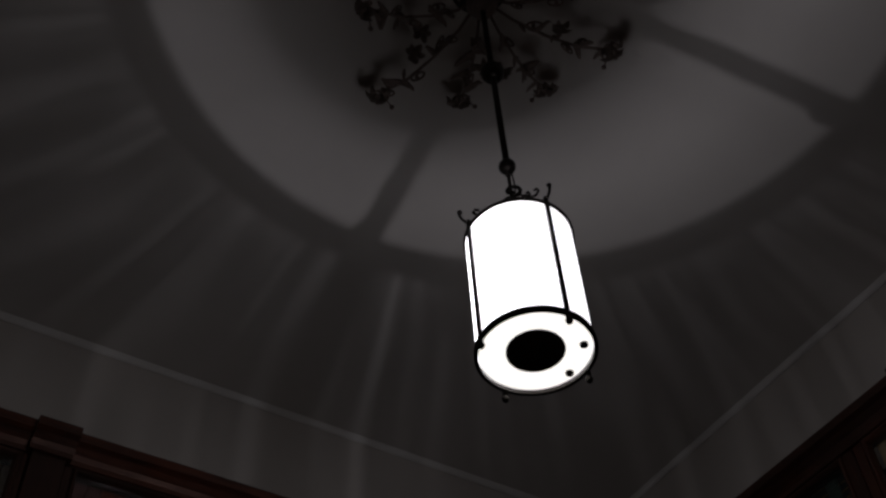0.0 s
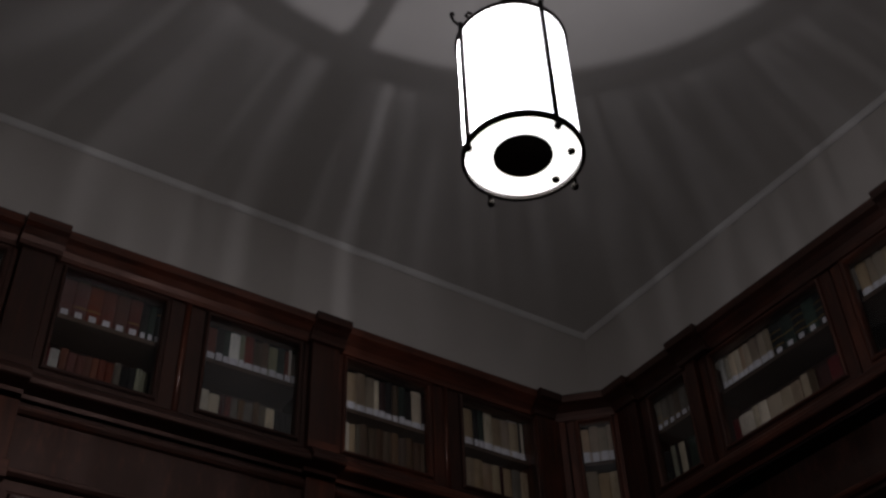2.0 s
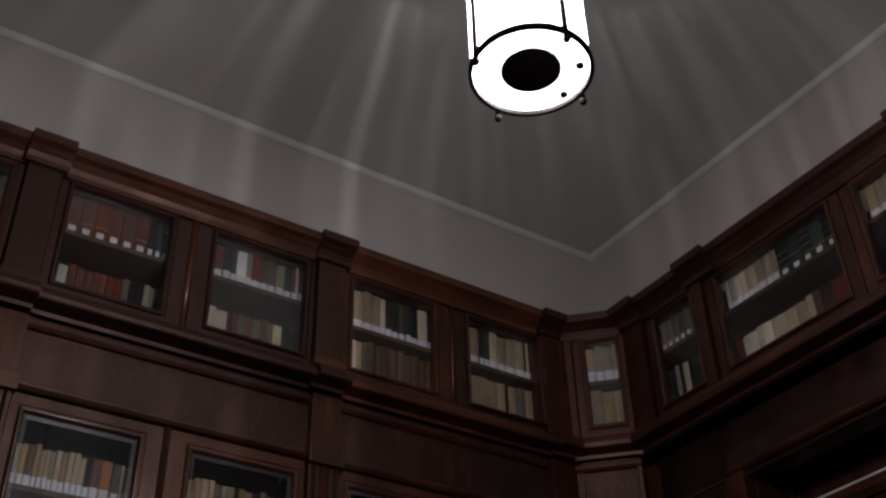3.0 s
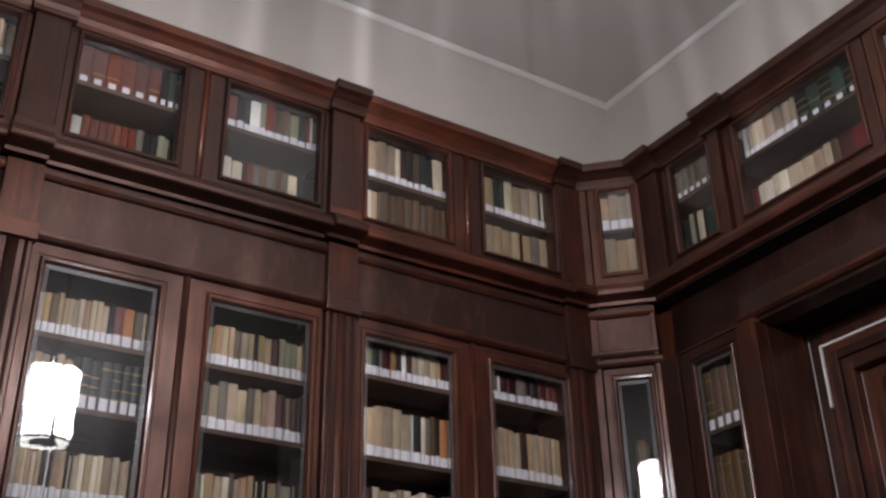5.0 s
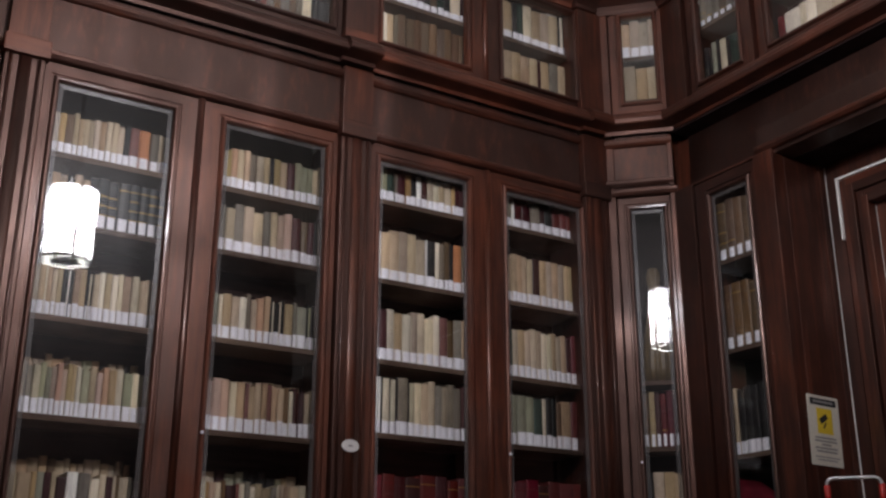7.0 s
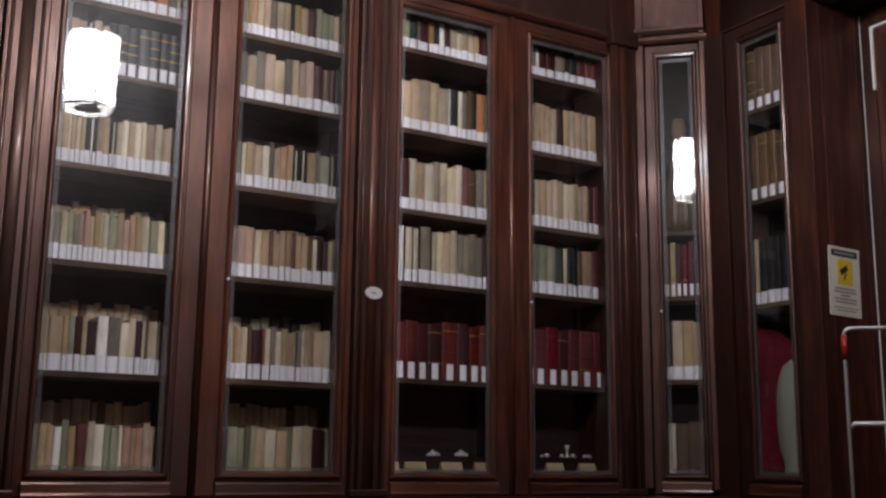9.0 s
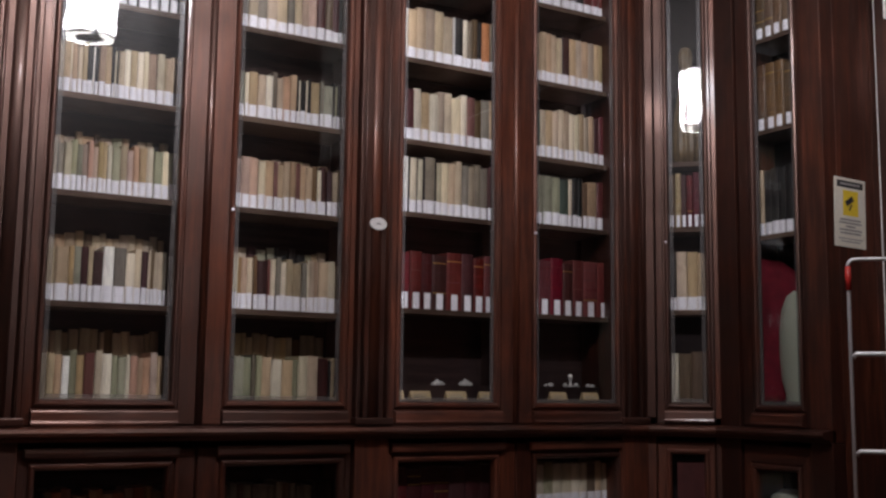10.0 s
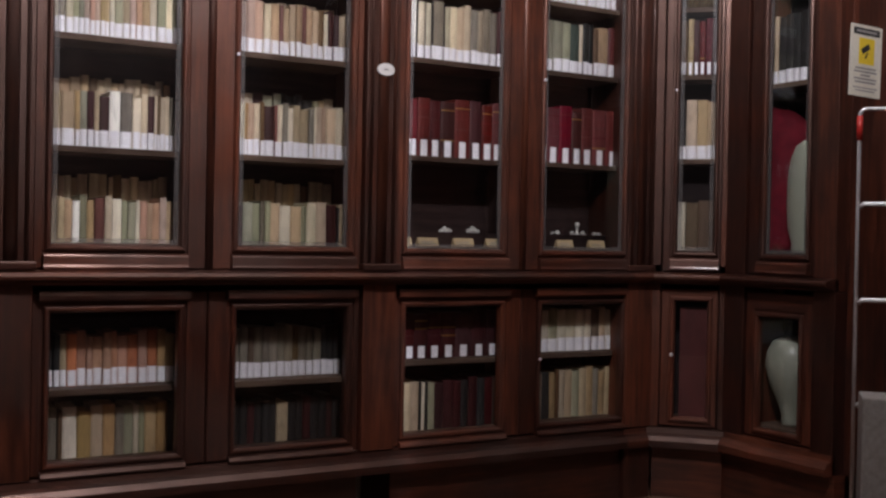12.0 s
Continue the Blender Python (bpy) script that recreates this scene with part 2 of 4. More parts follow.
# ---- the room ----
solid("floor", box(bmesh.new(), LEFT_X - 0.2, WALL_X + 1.2, BACK_Y - 0.2, WALL_Y + 0.2, -0.15, 0), FLOORING, "worn reddish terracotta floor of the reading room", "floor", "structure")
solid("ceiling", box(bmesh.new(), LEFT_X - 0.2, WALL_X + 0.2, BACK_Y - 0.2, WALL_Y + 0.2, CEIL, CEIL + 0.2), CEILING, "flat off-white painted plaster ceiling", "ceiling", "structure")
solid("wall_north", box(bmesh.new(), LEFT_X - 0.2, WALL_X + 0.2, WALL_Y, WALL_Y + 0.2, 0, CEIL), PLASTER, "off-white plaster wall above the bookcases", "wall", "structure")
DOOR_Y0, DOOR_Y1, DOOR_H = 1.65, 2.853, 2.987
bm = bmesh.new()
box(bm, WALL_X, WALL_X + 0.2, DOOR_Y1, WALL_Y, 0, CEIL)
box(bm, WALL_X, WALL_X + 0.2, BACK_Y - 0.2, DOOR_Y0, 0, CEIL)
box(bm, WALL_X, WALL_X + 0.2, DOOR_Y0, DOOR_Y1, DOOR_H, CEIL)
solid("wall_east", bm, PLASTER, "off-white plaster wall with a tall doorway", "wall", "structure")
for name, sizes in (("wall_south", (LEFT_X, WALL_X, BACK_Y - 0.2, BACK_Y)), ("wall_west", (LEFT_X - 0.2, LEFT_X, BACK_Y - 0.2, WALL_Y))):
    solid(name, box(bmesh.new(), *sizes, 0, 4.45), BROWN_WALL, "plain dark brown panelled wall", "wall", "structure")
    solid(name + "_upper", box(bmesh.new(), *sizes, 4.45, CEIL), PLASTER, "plain off-white plaster wall", "wall", "structure")

solid("wall_east_panelling", box(bmesh.new(), WALL_X - 0.02, WALL_X - 0.001, BACK_Y, DOOR_Y0 - 0.162, 0, 3.29), BROWN_WALL, "plain dark brown panelled wall", "wall", "structure")

# thin white moulding where wall and ceiling meet
COVE = [(0, 0), (0, -0.030), (-0.008, -0.034), (-0.020, -0.026), (-0.030, -0.010), (-0.030, 0)]
bm = extrude_x(bmesh.new(), [(WALL_Y + y - 0.002, CEIL + z - 0.002) for y, z in COVE], LEFT_X, WALL_X)
solid("trim", bm, STUCCO, "thin white moulding where the wall meets the ceiling", "moulding", "structure")
bm = extrude_x(bmesh.new(), COVE, 0, WALL_Y - BACK_Y - 0.03)
bm.transform(Matrix.Translation((WALL_X - 0.002, WALL_Y - 0.03, CEIL - 0.002)) @ Matrix.Rotation(-math.pi / 2, 4, "Z"))
solid("trim", bm, STUCCO, "thin white moulding where the wall meets the ceiling", "moulding", "structure")

# ---- bookcases ----
# levels of the joinery above the floor
Z_BASE, Z_LOW, Z_DADO, Z_MAIN, Z_BAND, Z_MID, Z_UP, Z_CORN = 0.245, 0.335, 1.012, 1.067, 3.27, 3.593, 3.733, 4.330


def loft(bm, rects, rail_slot=1):
    """Rectangles (u0, u1, z0, z1, v) joined one to the next; level sides take the second material."""
    loops = [[bm.verts.new((u, v, z)) for u, z in ((a, c), (b, c), (b, d), (a, d))] for a, b, c, d, v in rects]
    for p, q in zip(loops, loops[1:] + loops[:1]):
        for k in range(4):
            f = bm.faces.new((p[k], p[(k + 1) % 4], q[(k + 1) % 4], q[k]))
            f.material_index = rail_slot if k % 2 == 0 else 0
    return bm


def door(parent, name, u0, u1, z0, z1, g0, g1, h0, h1, lip=False, glazing=None, sill=None):
    """A framed, glazed leaf: outer u0..u1, z0..z1; glass g0..g1, h0..h1. Front at v = 0."""
    o, e = 0.002, 0.005

    def outer(k, v):
        return (u0 + k, u1 - k, z0 + k, z1 - k, v)

    def inner(k, v):
        return (g0 - k, g1 + k, h0 - k, h1 + k, v)

    bm = loft(bmesh.new(), [outer(o, 0.034), outer(o, 0.006), outer(o + e, 0.001), inner(0.034, 0.001), inner(0.032, 0.006), inner(0.024, 0.006), inner(0.022, -0.006),
                            inner(0.016, -0.011), inner(0.008, -0.010), inner(0.002, -0.002), inner(0.0, 0.010), inner(0.0, 0.030), inner(0.004, 0.034)])
    leaf = part(name, bm, WOOD_V, parent)
    leaf.data.materials.append(WOOD_H)
    if lip:
        bm = extrude_x(bmesh.new(), [(0.0, h0 - 0.092), (-0.026, h0 - 0.090), (-0.030, h0 - 0.082), (-0.027, h0 - 0.074), (-0.024, h0 - 0.044), (-0.021, h0 - 0.038), (-0.012, h0 - 0.034), (0.0, h0 - 0.032)], g0 - 0.03, g1 + 0.03)
        part("sill", bm, WOOD_H, leaf)
    if sill:
        a, c = sill
        bm = extrude_x(bmesh.new(), [(0.0, a), (-0.030, a), (-0.032, a + 0.006), (-0.026, c - 0.004), (-0.018, c), (0.0, c + 0.002)], g0 - 0.03, g1 + 0.03)
        part("sill", bm, WOOD_H, leaf)
    pane = part("pane", box(bmesh.new(), g0 + 0.0005, g1 - 0.0005, 0.013, 0.017, h0 + 0.0005, h1 - 0.0005), glazing or GLASS, leaf, "old wavy glass pane")
    pane.visible_shadow = False
    if lip:
        a, c = 0.001, 0.019
        edge = [(g0 + a, g1 - a, h0 + a, h1 - a, 0.012), (g0 + a, g1 - a, h0 + a, h1 - a, 0.009), (g0 + c, g1 - c, h0 + c, h1 - c, 0.0115), (g0 + c, g1 - c, h0 + c, h1 - c, 0.0125)]
        bevel = part("bevelled_edge", loft(bmesh.new(), edge, 0), BEVEL, leaf, "grey bevelled edge of the glass")
        bevel.visible_shadow = False
    return leaf


MID_PROFILE = [(0.0, 0.020), (-0.012, 0.020), (-0.014, 0.038), (-0.100, 0.040), (-0.106, 0.046), (-0.108, 0.066), (-0.100, 0.074), (-0.094, 0.092), (-0.072, 0.112), (-0.024, 0.134), (0.0, 0.140)]
TOP_PROFILE = [(0.0, 0.0), (-0.010, 0.0), (-0.014, 0.022), (-0.028, 0.042), (-0.055, 0.066), (-0.080, 0.080), (-0.086, 0.115), (-0.076, 0.128), (0.10, 0.128), (0.10, 0.0)]
DADO_PROFILE = [(0.0, 0.0), (-0.030, 0.0), (-0.045, 0.012), (-0.078, 0.022), (-0.084, 0.034), (-0.074, 0.046), (-0.020, 0.055), (0.0, 0.055)]
BASE_PROFILE = [(0.0, 0.0), (-0.060, 0.0), (-0.060, 0.030), (-0.045, 0.050), (-0.025, 0.062), (-0.020, 0.085), (0.0, 0.090)]
BAND_PROFILE = [(0.0, 0.0), (-0.012, 0.004), (-0.022, 0.018), (-0.022, 0.032), (-0.010, 0.040), (0.0, 0.044)]


def run(parent, name, profile, z, u0, u1, out=0.0, mat=None):
    prof = [(y - (out if y <= 0 else 0), z + dz) for y, dz in profile]
    prof = [(min(y, 0.10), dz) for y, dz in prof]
    if out:
        prof = [(0.0, prof[0][1])] + prof + [(0.0, prof[-1][1])] if name != "top_cornice" else prof
    return part(name, extrude_x(bmesh.new(), prof, u0, u1), mat or WOOD_H, parent)


def pilaster(parent, u0, u1, z0, z1, proud=0.028):
    bm = bmesh.new()
    box(bm, u0, u1, -proud, 0.30, z0, z1, 0.004)
    post = part("pilaster", bm, WOOD_V, parent)
    w = u1 - u0
    if w > 0.08 and z1 - z0 > 0.8:
        for a, c in ((0.10, 0.20), (0.34, 0.66), (0.80, 0.90)):
            arcs = [(u0 + w * (a + (c - a) * (0.5 - 0.5 * math.cos(k * math.pi / 6))), -proud - 0.008 * math.sin(k * math.pi / 6)) for k in range(7)]
            bm = bmesh.new()
            lo, hi = ([bm.verts.new((x, y, z)) for x, y in arcs] for z in (z0 + 0.001, z1 - 0.001))
            for k in range(6):
                bm.faces.new((lo[k], lo[k + 1], hi[k + 1], hi[k])).smooth = True
            bm.faces.new(lo[::-1])
            bm.faces.new(hi)
            bm.faces.new((lo[0], hi[0], hi[6], lo[6]))
            part("reed", bm, WOOD_V, post)
    return post


def block(parent, u0, u1, z0, z1, proud):
    return part("capital", box(bmesh.new(), u0, u1, -proud, 0.0, z0, z1, 0.006), WOOD_H, parent)


def shelf(parent, u0, u1, z, v0=0.055, v1=0.275):
    return part("shelf", box(bmesh.new(), u0, u1, v0, v1, z - 0.024, z - 0.001, 0.002), SHELF_WOOD, parent)


def carcass(parent, u0, u1, depth=0.285):
    part("back_panel", box(bmesh.new(), u0, u1, depth - 0.012, depth, Z_BASE, Z_CORN), WOOD_IN, parent)
    part("plinth", box(bmesh.new(), u0, u1, 0.0, depth - 0.014, 0.0, Z_BASE, 0.003), WOOD_H, parent)


def bay(x0, width, columns, shelves, uppers, lowers):
    """One bay of the long bookcase: two doors a tier between pilasters."""
    case = thing("bookcase", Matrix.Translation((x0, AY, 0)), "tall dark mahogany bookcase with glazed doors, full of books", "bookcase", "bookcases along the wall")
    p0, p1 = -0.075, 0.075
    carcass(case, p1 + 0.001, width - p1 - 0.001)
    e = width - 0.075
    mid = (columns[0][1] + columns[1][0]) / 2
    for k, (g0, g1) in enumerate(columns):
        u0, u1 = (p1, mid) if k == 0 else (mid, e)
        door(case, "lower_door", u0, u1, Z_LOW + 0.002, Z_DADO - 0.022, g0, g1, 0.387, 0.915, sill=(0.335, 0.358))
        door(case, "main_door", u0, u1, Z_MAIN, Z_BAND - 0.002, g0, g1, 1.160, 3.185, lip=True)
        door(case, "upper_door", u0, u1, Z_UP + 0.001, Z_CORN, g0, g1, 3.800, 4.300)
        for z in shelves[k]:
            shelf(case, u0 + 0.012, u1 - 0.012, z)
        for z in uppers[k]:
            shelf(case, u0 + 0.012, u1 - 0.012, z)
        for z in lowers[k]:
            shelf(case, u0 + 0.012, u1 - 0.012, z)
    for z0, z1 in ((Z_MAIN + 0.004, Z_BAND - 0.006), (Z_UP + 0.006, Z_CORN - 0.004)):
        bm = bmesh.new()
        arcs = [(mid - 0.016 * math.cos(k * math.pi / 8), 0.002 - 0.013 * math.sin(k * math.pi / 8)) for k in range(9)]
        lo, hi = ([bm.verts.new((x, y, z)) for x, y in arcs] for z in (z0, z1))
        for k in range(8):
            bm.faces.new((lo[k], lo[k + 1], hi[k + 1], hi[k])).smooth = True
        bm.faces.new(lo[::-1])
        bm.faces.new(hi)
        bm.faces.new((lo[0], hi[0], hi[8], lo[8]))
        part("astragal", bm, WOOD_V, case)
    part("partition", box(bmesh.new(), mid - 0.010, mid + 0.010, 0.040, 0.272, Z_LOW, Z_CORN), WOOD_IN, case)
    pilaster(case, p0, p1, Z_LOW, Z_DADO)
    pilaster(case, p0, p1, Z_MAIN + 0.03, Z_BAND)
    pilaster(case, p0, p1, Z_BAND + 0.045, Z_MID, 0.030)
    pilaster(case, p0, p1, Z_UP, Z_CORN)
    block(case, p0 - 0.012, p1 + 0.012, Z_BAND - 0.025, Z_BAND + 0.05, 0.055)
    block(case, p0 - 0.010, p1 + 0.010, Z_MAIN + 0.001, Z_MAIN + 0.03, 0.050)
    block(case, p0 - 0.008, p1 + 0.008, Z_UP + 0.001, Z_UP + 0.05, 0.045)
    part("frieze", box(bmesh.new(), p1 + 0.001, width - p1 - 0.001, 0.006, 0.030, Z_BAND + 0.002, Z_MID + 0.01), WOOD_P, case)
    run(case, "band", BAND_PROFILE, Z_BAND, p1 + 0.013, width - p1 - 0.013)
    run(case, "band", BAND_PROFILE, Z_MID - 0.052, p1 + 0.001, width - p1 - 0.001)
    run(case, "base_moulding", BASE_PROFILE, Z_BASE, p0, width + p0 - 0.001)
    run(case, "dado_moulding", DADO_PROFILE, Z_DADO, p0, width + p0 - 0.001)
    for g0, g1 in columns:
        bm = extrude_x(bmesh.new(), [(0.03, Z_DADO - 0.058), (-0.010, Z_DADO - 0.058), (-0.024, Z_DADO - 0.054), (-0.026, Z_DADO - 0.048), (-0.026, Z_DADO - 0.034), (-0.022, Z_DADO - 0.021), (0.03, Z_DADO - 0.021)], g0 - 0.042, g1 + 0.042)
        part("top_rail", bm, WOOD_H, case)
    run(case, "mid_cornice", MID_PROFILE, Z_MID, p1, width + p0 - 0.001)
    run(case, "mid_cornice", MID_PROFILE, Z_MID, p0 - 0.02, p1 - 0.001, 0.03)
    run(case, "top_cornice", TOP_PROFILE, Z_CORN, p1 + 0.021, width + p0 - 0.021)
    run(case, "top_cornice", TOP_PROFILE, Z_CORN, p0 - 0.02, p1 + 0.02, 0.035)
    part("case_top", box(bmesh.new(), p0, width + p0 - 0.001, 0.11, 0.296, Z_CORN + 0.10, Z_CORN + 0.12), WOOD_IN, case)
    return case


SH = {1: (2.925, 2.648, 2.280, 1.915, 1.512, 1.163), 2: (2.930, 2.652, 2.284, 1.916, 1.516, 1.164),
      3: (3.027, 2.651, 2.287, 1.969, 1.555, 1.170), 4: (3.036, 2.658, 2.295, 1.979, 1.562, 1.172)}
LOW = {1: (0.636, 0.372), 2: (0.634, 0.373), 3: (0.687, 0.379), 4: (0.692, 0.385)}
UPZ = {1: (4.110, 3.832), 2: (4.115, 3.832), 3: (4.074, 3.834), 4: (4.078, 3.836)}
BAYS = (-0.823, 0.596, 2.015)
GLASS_X = ((0.141, 0.594), (0.823, 1.283))    # glass of the two doors of a bay, from its pilaster's middle
bay(BAYS[0], 1.419, GLASS_X, (SH[1], SH[2]), (UPZ[1], UPZ[2]), (LOW[1], LOW[2]))
bay(BAYS[1], 1.419, GLASS_X, (SH[1], SH[2]), (UPZ[1], UPZ[2]), (LOW[1], LOW[2]))
bay(BAYS[2], 1.365, ((0.137, 0.603), (0.827, 1.280)), (SH[3], SH[4]), (UPZ[3], UPZ[4]), (LOW[3], LOW[4]))

case = thing("end_post", Matrix.Translation((3.381, AY, 0)), "dark mahogany end pilaster closing the long bookcase run", "pilaster")
for z0, z1 in ((0.0, Z_BASE), (Z_LOW, Z_DADO), (Z_MAIN + 0.03, Z_BAND), (Z_BAND + 0.045, Z_MID), (Z_UP, Z_CORN)):
    pilaster(case, -0.074, 0.080, z0, z1)
block(case, -0.086, 0.082, Z_BAND - 0.025, Z_BAND + 0.05, 0.050)
block(case, -0.080, 0.082, Z_MAIN + 0.001, Z_MAIN + 0.03, 0.045)
run(case, "base_moulding", BASE_PROFILE, Z_BASE, -0.074, 0.075)
run(case, "dado_moulding", DADO_PROFILE, Z_DADO, -0.074, 0.075)
run(case, "mid_cornice", MID_PROFILE, Z_MID, -0.074, 0.070, 0.028)
run(case, "top_cornice", TOP_PROFILE, Z_CORN, -0.090, 0.050, 0.03)

# corner case, across the angle of the room
CORNER = Matrix.Translation((3.476, 3.977, 0)) @ Matrix.Rotation(-math.pi / 4, 4, "Z")
case = thing("corner_cabinet", CORNER, "narrow mahogany corner cabinet with one glazed door", "cabinet")
W = 0.325
part("back_panel", box(bmesh.new(), 0.04, W - 0.04, 0.19, 0.20, Z_BASE, Z_CORN), DARK_INSIDE, case)
part("plinth", box(bmesh.new(), 0.0, W, 0.0, 0.18, 0.0, Z_BASE, 0.003), WOOD_H, case)
leaf = door(case, "lower_door", 0.03, 0.298, Z_LOW + 0.002, Z_DADO - 0.02, 0.098, 0.245, 0.385, 0.93)
bm = lathe(bmesh.new(), [(0.004, 0.0), (0.004, 0.012), (0.009, 0.016), (0.010, 0.022), (0.0005, 0.026)], 12)
bm.transform(Matrix.Translation((0.085, 0.002, 0.678)) @ Matrix.Rotation(math.pi / 2, 4, "X"))
part("knob", bm, STEEL, leaf, "small bright metal knob")
door(case, "main_door", 0.03, 0.298, Z_MAIN, Z_BAND - 0.002, 0.100, 0.262, 1.168, 3.195, lip=True, glazing=FLAT_GLASS)
door(case, "upper_door", 0.03, 0.298, Z_UP + 0.001, Z_CORN, 0.104, 0.268, 3.805, 4.310)
part("carcass_side", box(bmesh.new(), 0.020, 0.030, 0.036, 0.188, Z_BASE, Z_CORN), DARK_INSIDE, case)
part("carcass_side", box(bmesh.new(), 0.290, 0.300, 0.036, 0.188, Z_BASE, Z_CORN), DARK_INSIDE, case)
part("carcass_back", box(bmesh.new(), 0.03, 0.345, 0.21, 0.42, 0, Z_CORN + 0.1), WOOD_IN, case)
for z in (2.324, 2.003, 1.604, 1.170, 4.092, 3.835, 0.372):
    shelf(case, 0.03, 0.29, z, 0.045, 0.185)
for z0, z1 in ((Z_LOW, Z_DADO), (Z_MAIN + 0.03, Z_BAND), (Z_BAND + 0.045, Z_MID), (Z_UP, Z_CORN)):
    part("pilaster", box(bmesh.new(), 0.300, W, -0.012, 0.10, z0, z1, 0.004), WOOD_V, case)
    part("pilaster", box(bmesh.new(), -0.02, 0.028, -0.006, 0.10, z0, z1, 0.004), WOOD_V, case)
part("frieze", box(bmesh.new(), 0.029, 0.299, 0.004, 0.030, Z_BAND + 0.002, Z_MID + 0.01), WOOD_P, case)
for nm, prof, z in (("band", BAND_PROFILE, Z_BAND), ("base_moulding", BASE_PROFILE, Z_BASE), ("dado_moulding", DADO_PROFILE, Z_DADO), ("mid_cornice", MID_PROFILE, Z_MID), ("top_cornice", TOP_PROFILE, Z_CORN)):
    run(case, nm, prof, z, -0.030, W + 0.015)
run(case, "band", BAND_PROFILE, Z_MID - 0.052, -0.020, W)
run(case, "band", BAND_PROFILE, Z_BAND + 0.050, -0.020, W)

# bookcase of the east wall: a narrow glazed bay, and an upper tier that bridges the doorway
EAST = Matrix.Translation((BX, 3.74, 0)) @ Matrix.Rotation(-math.pi / 2, 4, "Z")
case = thing("bookcase", EAST, "dark mahogany bookcase whose upper tier bridges the doorway", "bookcase", "bookcases along the wall")
END, FAR = 0.637, 3.3
part("back_panel", box(bmesh.new(), 0.02, END - 0.02, 0.255, 0.265, Z_BASE, Z_MID), DARK_INSIDE, case)
part("back_panel", box(bmesh.new(), 0.02, FAR, 0.255, 0.265, Z_MID + 0.002, Z_CORN), WOOD_IN, case)
part("plinth", box(bmesh.new(), 0.0, END, 0.0, 0.25, 0.0, Z_BASE, 0.003), WOOD_H, case)
door(case, "lower_door", 0.120, 0.520, Z_LOW + 0.002, Z_DADO - 0.02, 0.195, 0.430, 0.380, 0.880)
door(case, "main_door", 0.120, 0.520, Z_MAIN, Z_BAND - 0.002, 0.224, 0.456, 1.163, 3.178, lip=True)
for z in (2.860, 2.423, 1.933, 1.170, 0.385):
    shelf(case, 0.122, 0.518, z)
for z0, z1 in ((Z_BASE + 0.001, Z_DADO), (Z_DADO + 0.001, Z_BAND)):
    part("pilaster", box(bmesh.new(), 0.0, 0.118, -0.012, 0.011, z0, z1, 0.003), WOOD_V, case)
    part("pilaster", box(bmesh.new(), 0.522, END, -0.020, 0.06, z0, z1, 0.005), WOOD_V, case)
part("carcass_side", box(bmesh.new(), 0.523, 0.535, 0.061, 0.254, Z_BASE, Z_BAND), WOOD_IN, case)
part("corner_filler", box(bmesh.new(), -0.03, 0.118, 0.012, 0.25, 0.0, Z_BAND - 0.022), WOOD_V, case)
part("corner_filler", box(bmesh.new(), -0.16, 0.118, 0.132, 0.25, Z_BAND - 0.021, Z_CORN), WOOD_V, case)
part("side_panel", box(bmesh.new(), END - 0.022, END, 0.061, 0.336, 0.001, Z_BAND, 0.002), WOOD_V, case)
part("side_bead", box(bmesh.new(), END, END + 0.006, 0.290, 0.310, 0.001, Z_BAND, 0.004), WOOD_V, case)
part("frieze", box(bmesh.new(), 0.0, END - 0.10, 0.110, 0.130, Z_BAND - 0.02, Z_MID + 0.01), WOOD_P, case)
part("frieze", box(bmesh.new(), END - 0.099, FAR, 0.006, 0.131, Z_BAND - 0.019, Z_BAND + 0.135, 0.003), WOOD_P, case)
part("frieze", box(bmesh.new(), END - 0.099, FAR, 0.110, 0.131, Z_BAND + 0.136, Z_MID + 0.01), WOOD_P, case)
part("frieze_ledge", box(bmesh.new(), 0.0, END - 0.10, 0.0, 0.109, Z_BAND - 0.0015, Z_BAND + 0.012, 0.003), WOOD_H, case)
part("soffit", box(bmesh.new(), END + 0.001, FAR, 0.132, 0.336, Z_BAND - 0.02, Z_BAND), WOOD_IN, case)
run(case, "band", BAND_PROFILE, Z_BAND, END - 0.099, FAR)
part("tier_floor", box(bmesh.new(), 0.0, FAR, 0.0, 0.25, Z_MID + 0.012, Z_MID + 0.038), WOOD_IN, case)
run(case, "dado_moulding", DADO_PROFILE, Z_DADO, 0.02, END)
run(case, "base_moulding", BASE_PROFILE, Z_BASE, 0.02, END)
run(case, "mid_cornice", MID_PROFILE, Z_MID, 0.03, FAR)
for u0, u1, out in ((0.0, 0.165, 0.035), (0.166, 0.510, 0.0), (0.511, 0.715, 0.035), (0.716, 1.860, 0.0), (1.861, 2.065, 0.035), (2.066, FAR, 0.0)):
    run(case, "top_cornice", TOP_PROFILE, Z_CORN, u0, u1, out)
door(case, "upper_door", 0.150, 0.535, Z_UP + 0.001, Z_CORN, 0.228, 0.492, 3.800, 4.300)
door(case, "upper_door", 0.605, 1.480, Z_UP + 0.001, Z_CORN, 0.690, 1.393, 3.800, 4.300)
door(case, "upper_door", 1.482, 2.30, Z_UP + 0.001, Z_CORN, 1.570, 2.220, 3.800, 4.300)
pilaster(case, 0.537, 0.603, Z_UP, Z_CORN)
pilaster(case, 0.0, 0.148, Z_UP, Z_CORN)
part("side_panel", box(bmesh.new(), 2.301, FAR, 0.0, 0.03, Z_UP + 0.001, Z_CORN), WOOD_V, case)
for z in (4.140, 3.835):
    shelf(case, 0.155, 0.53, z)
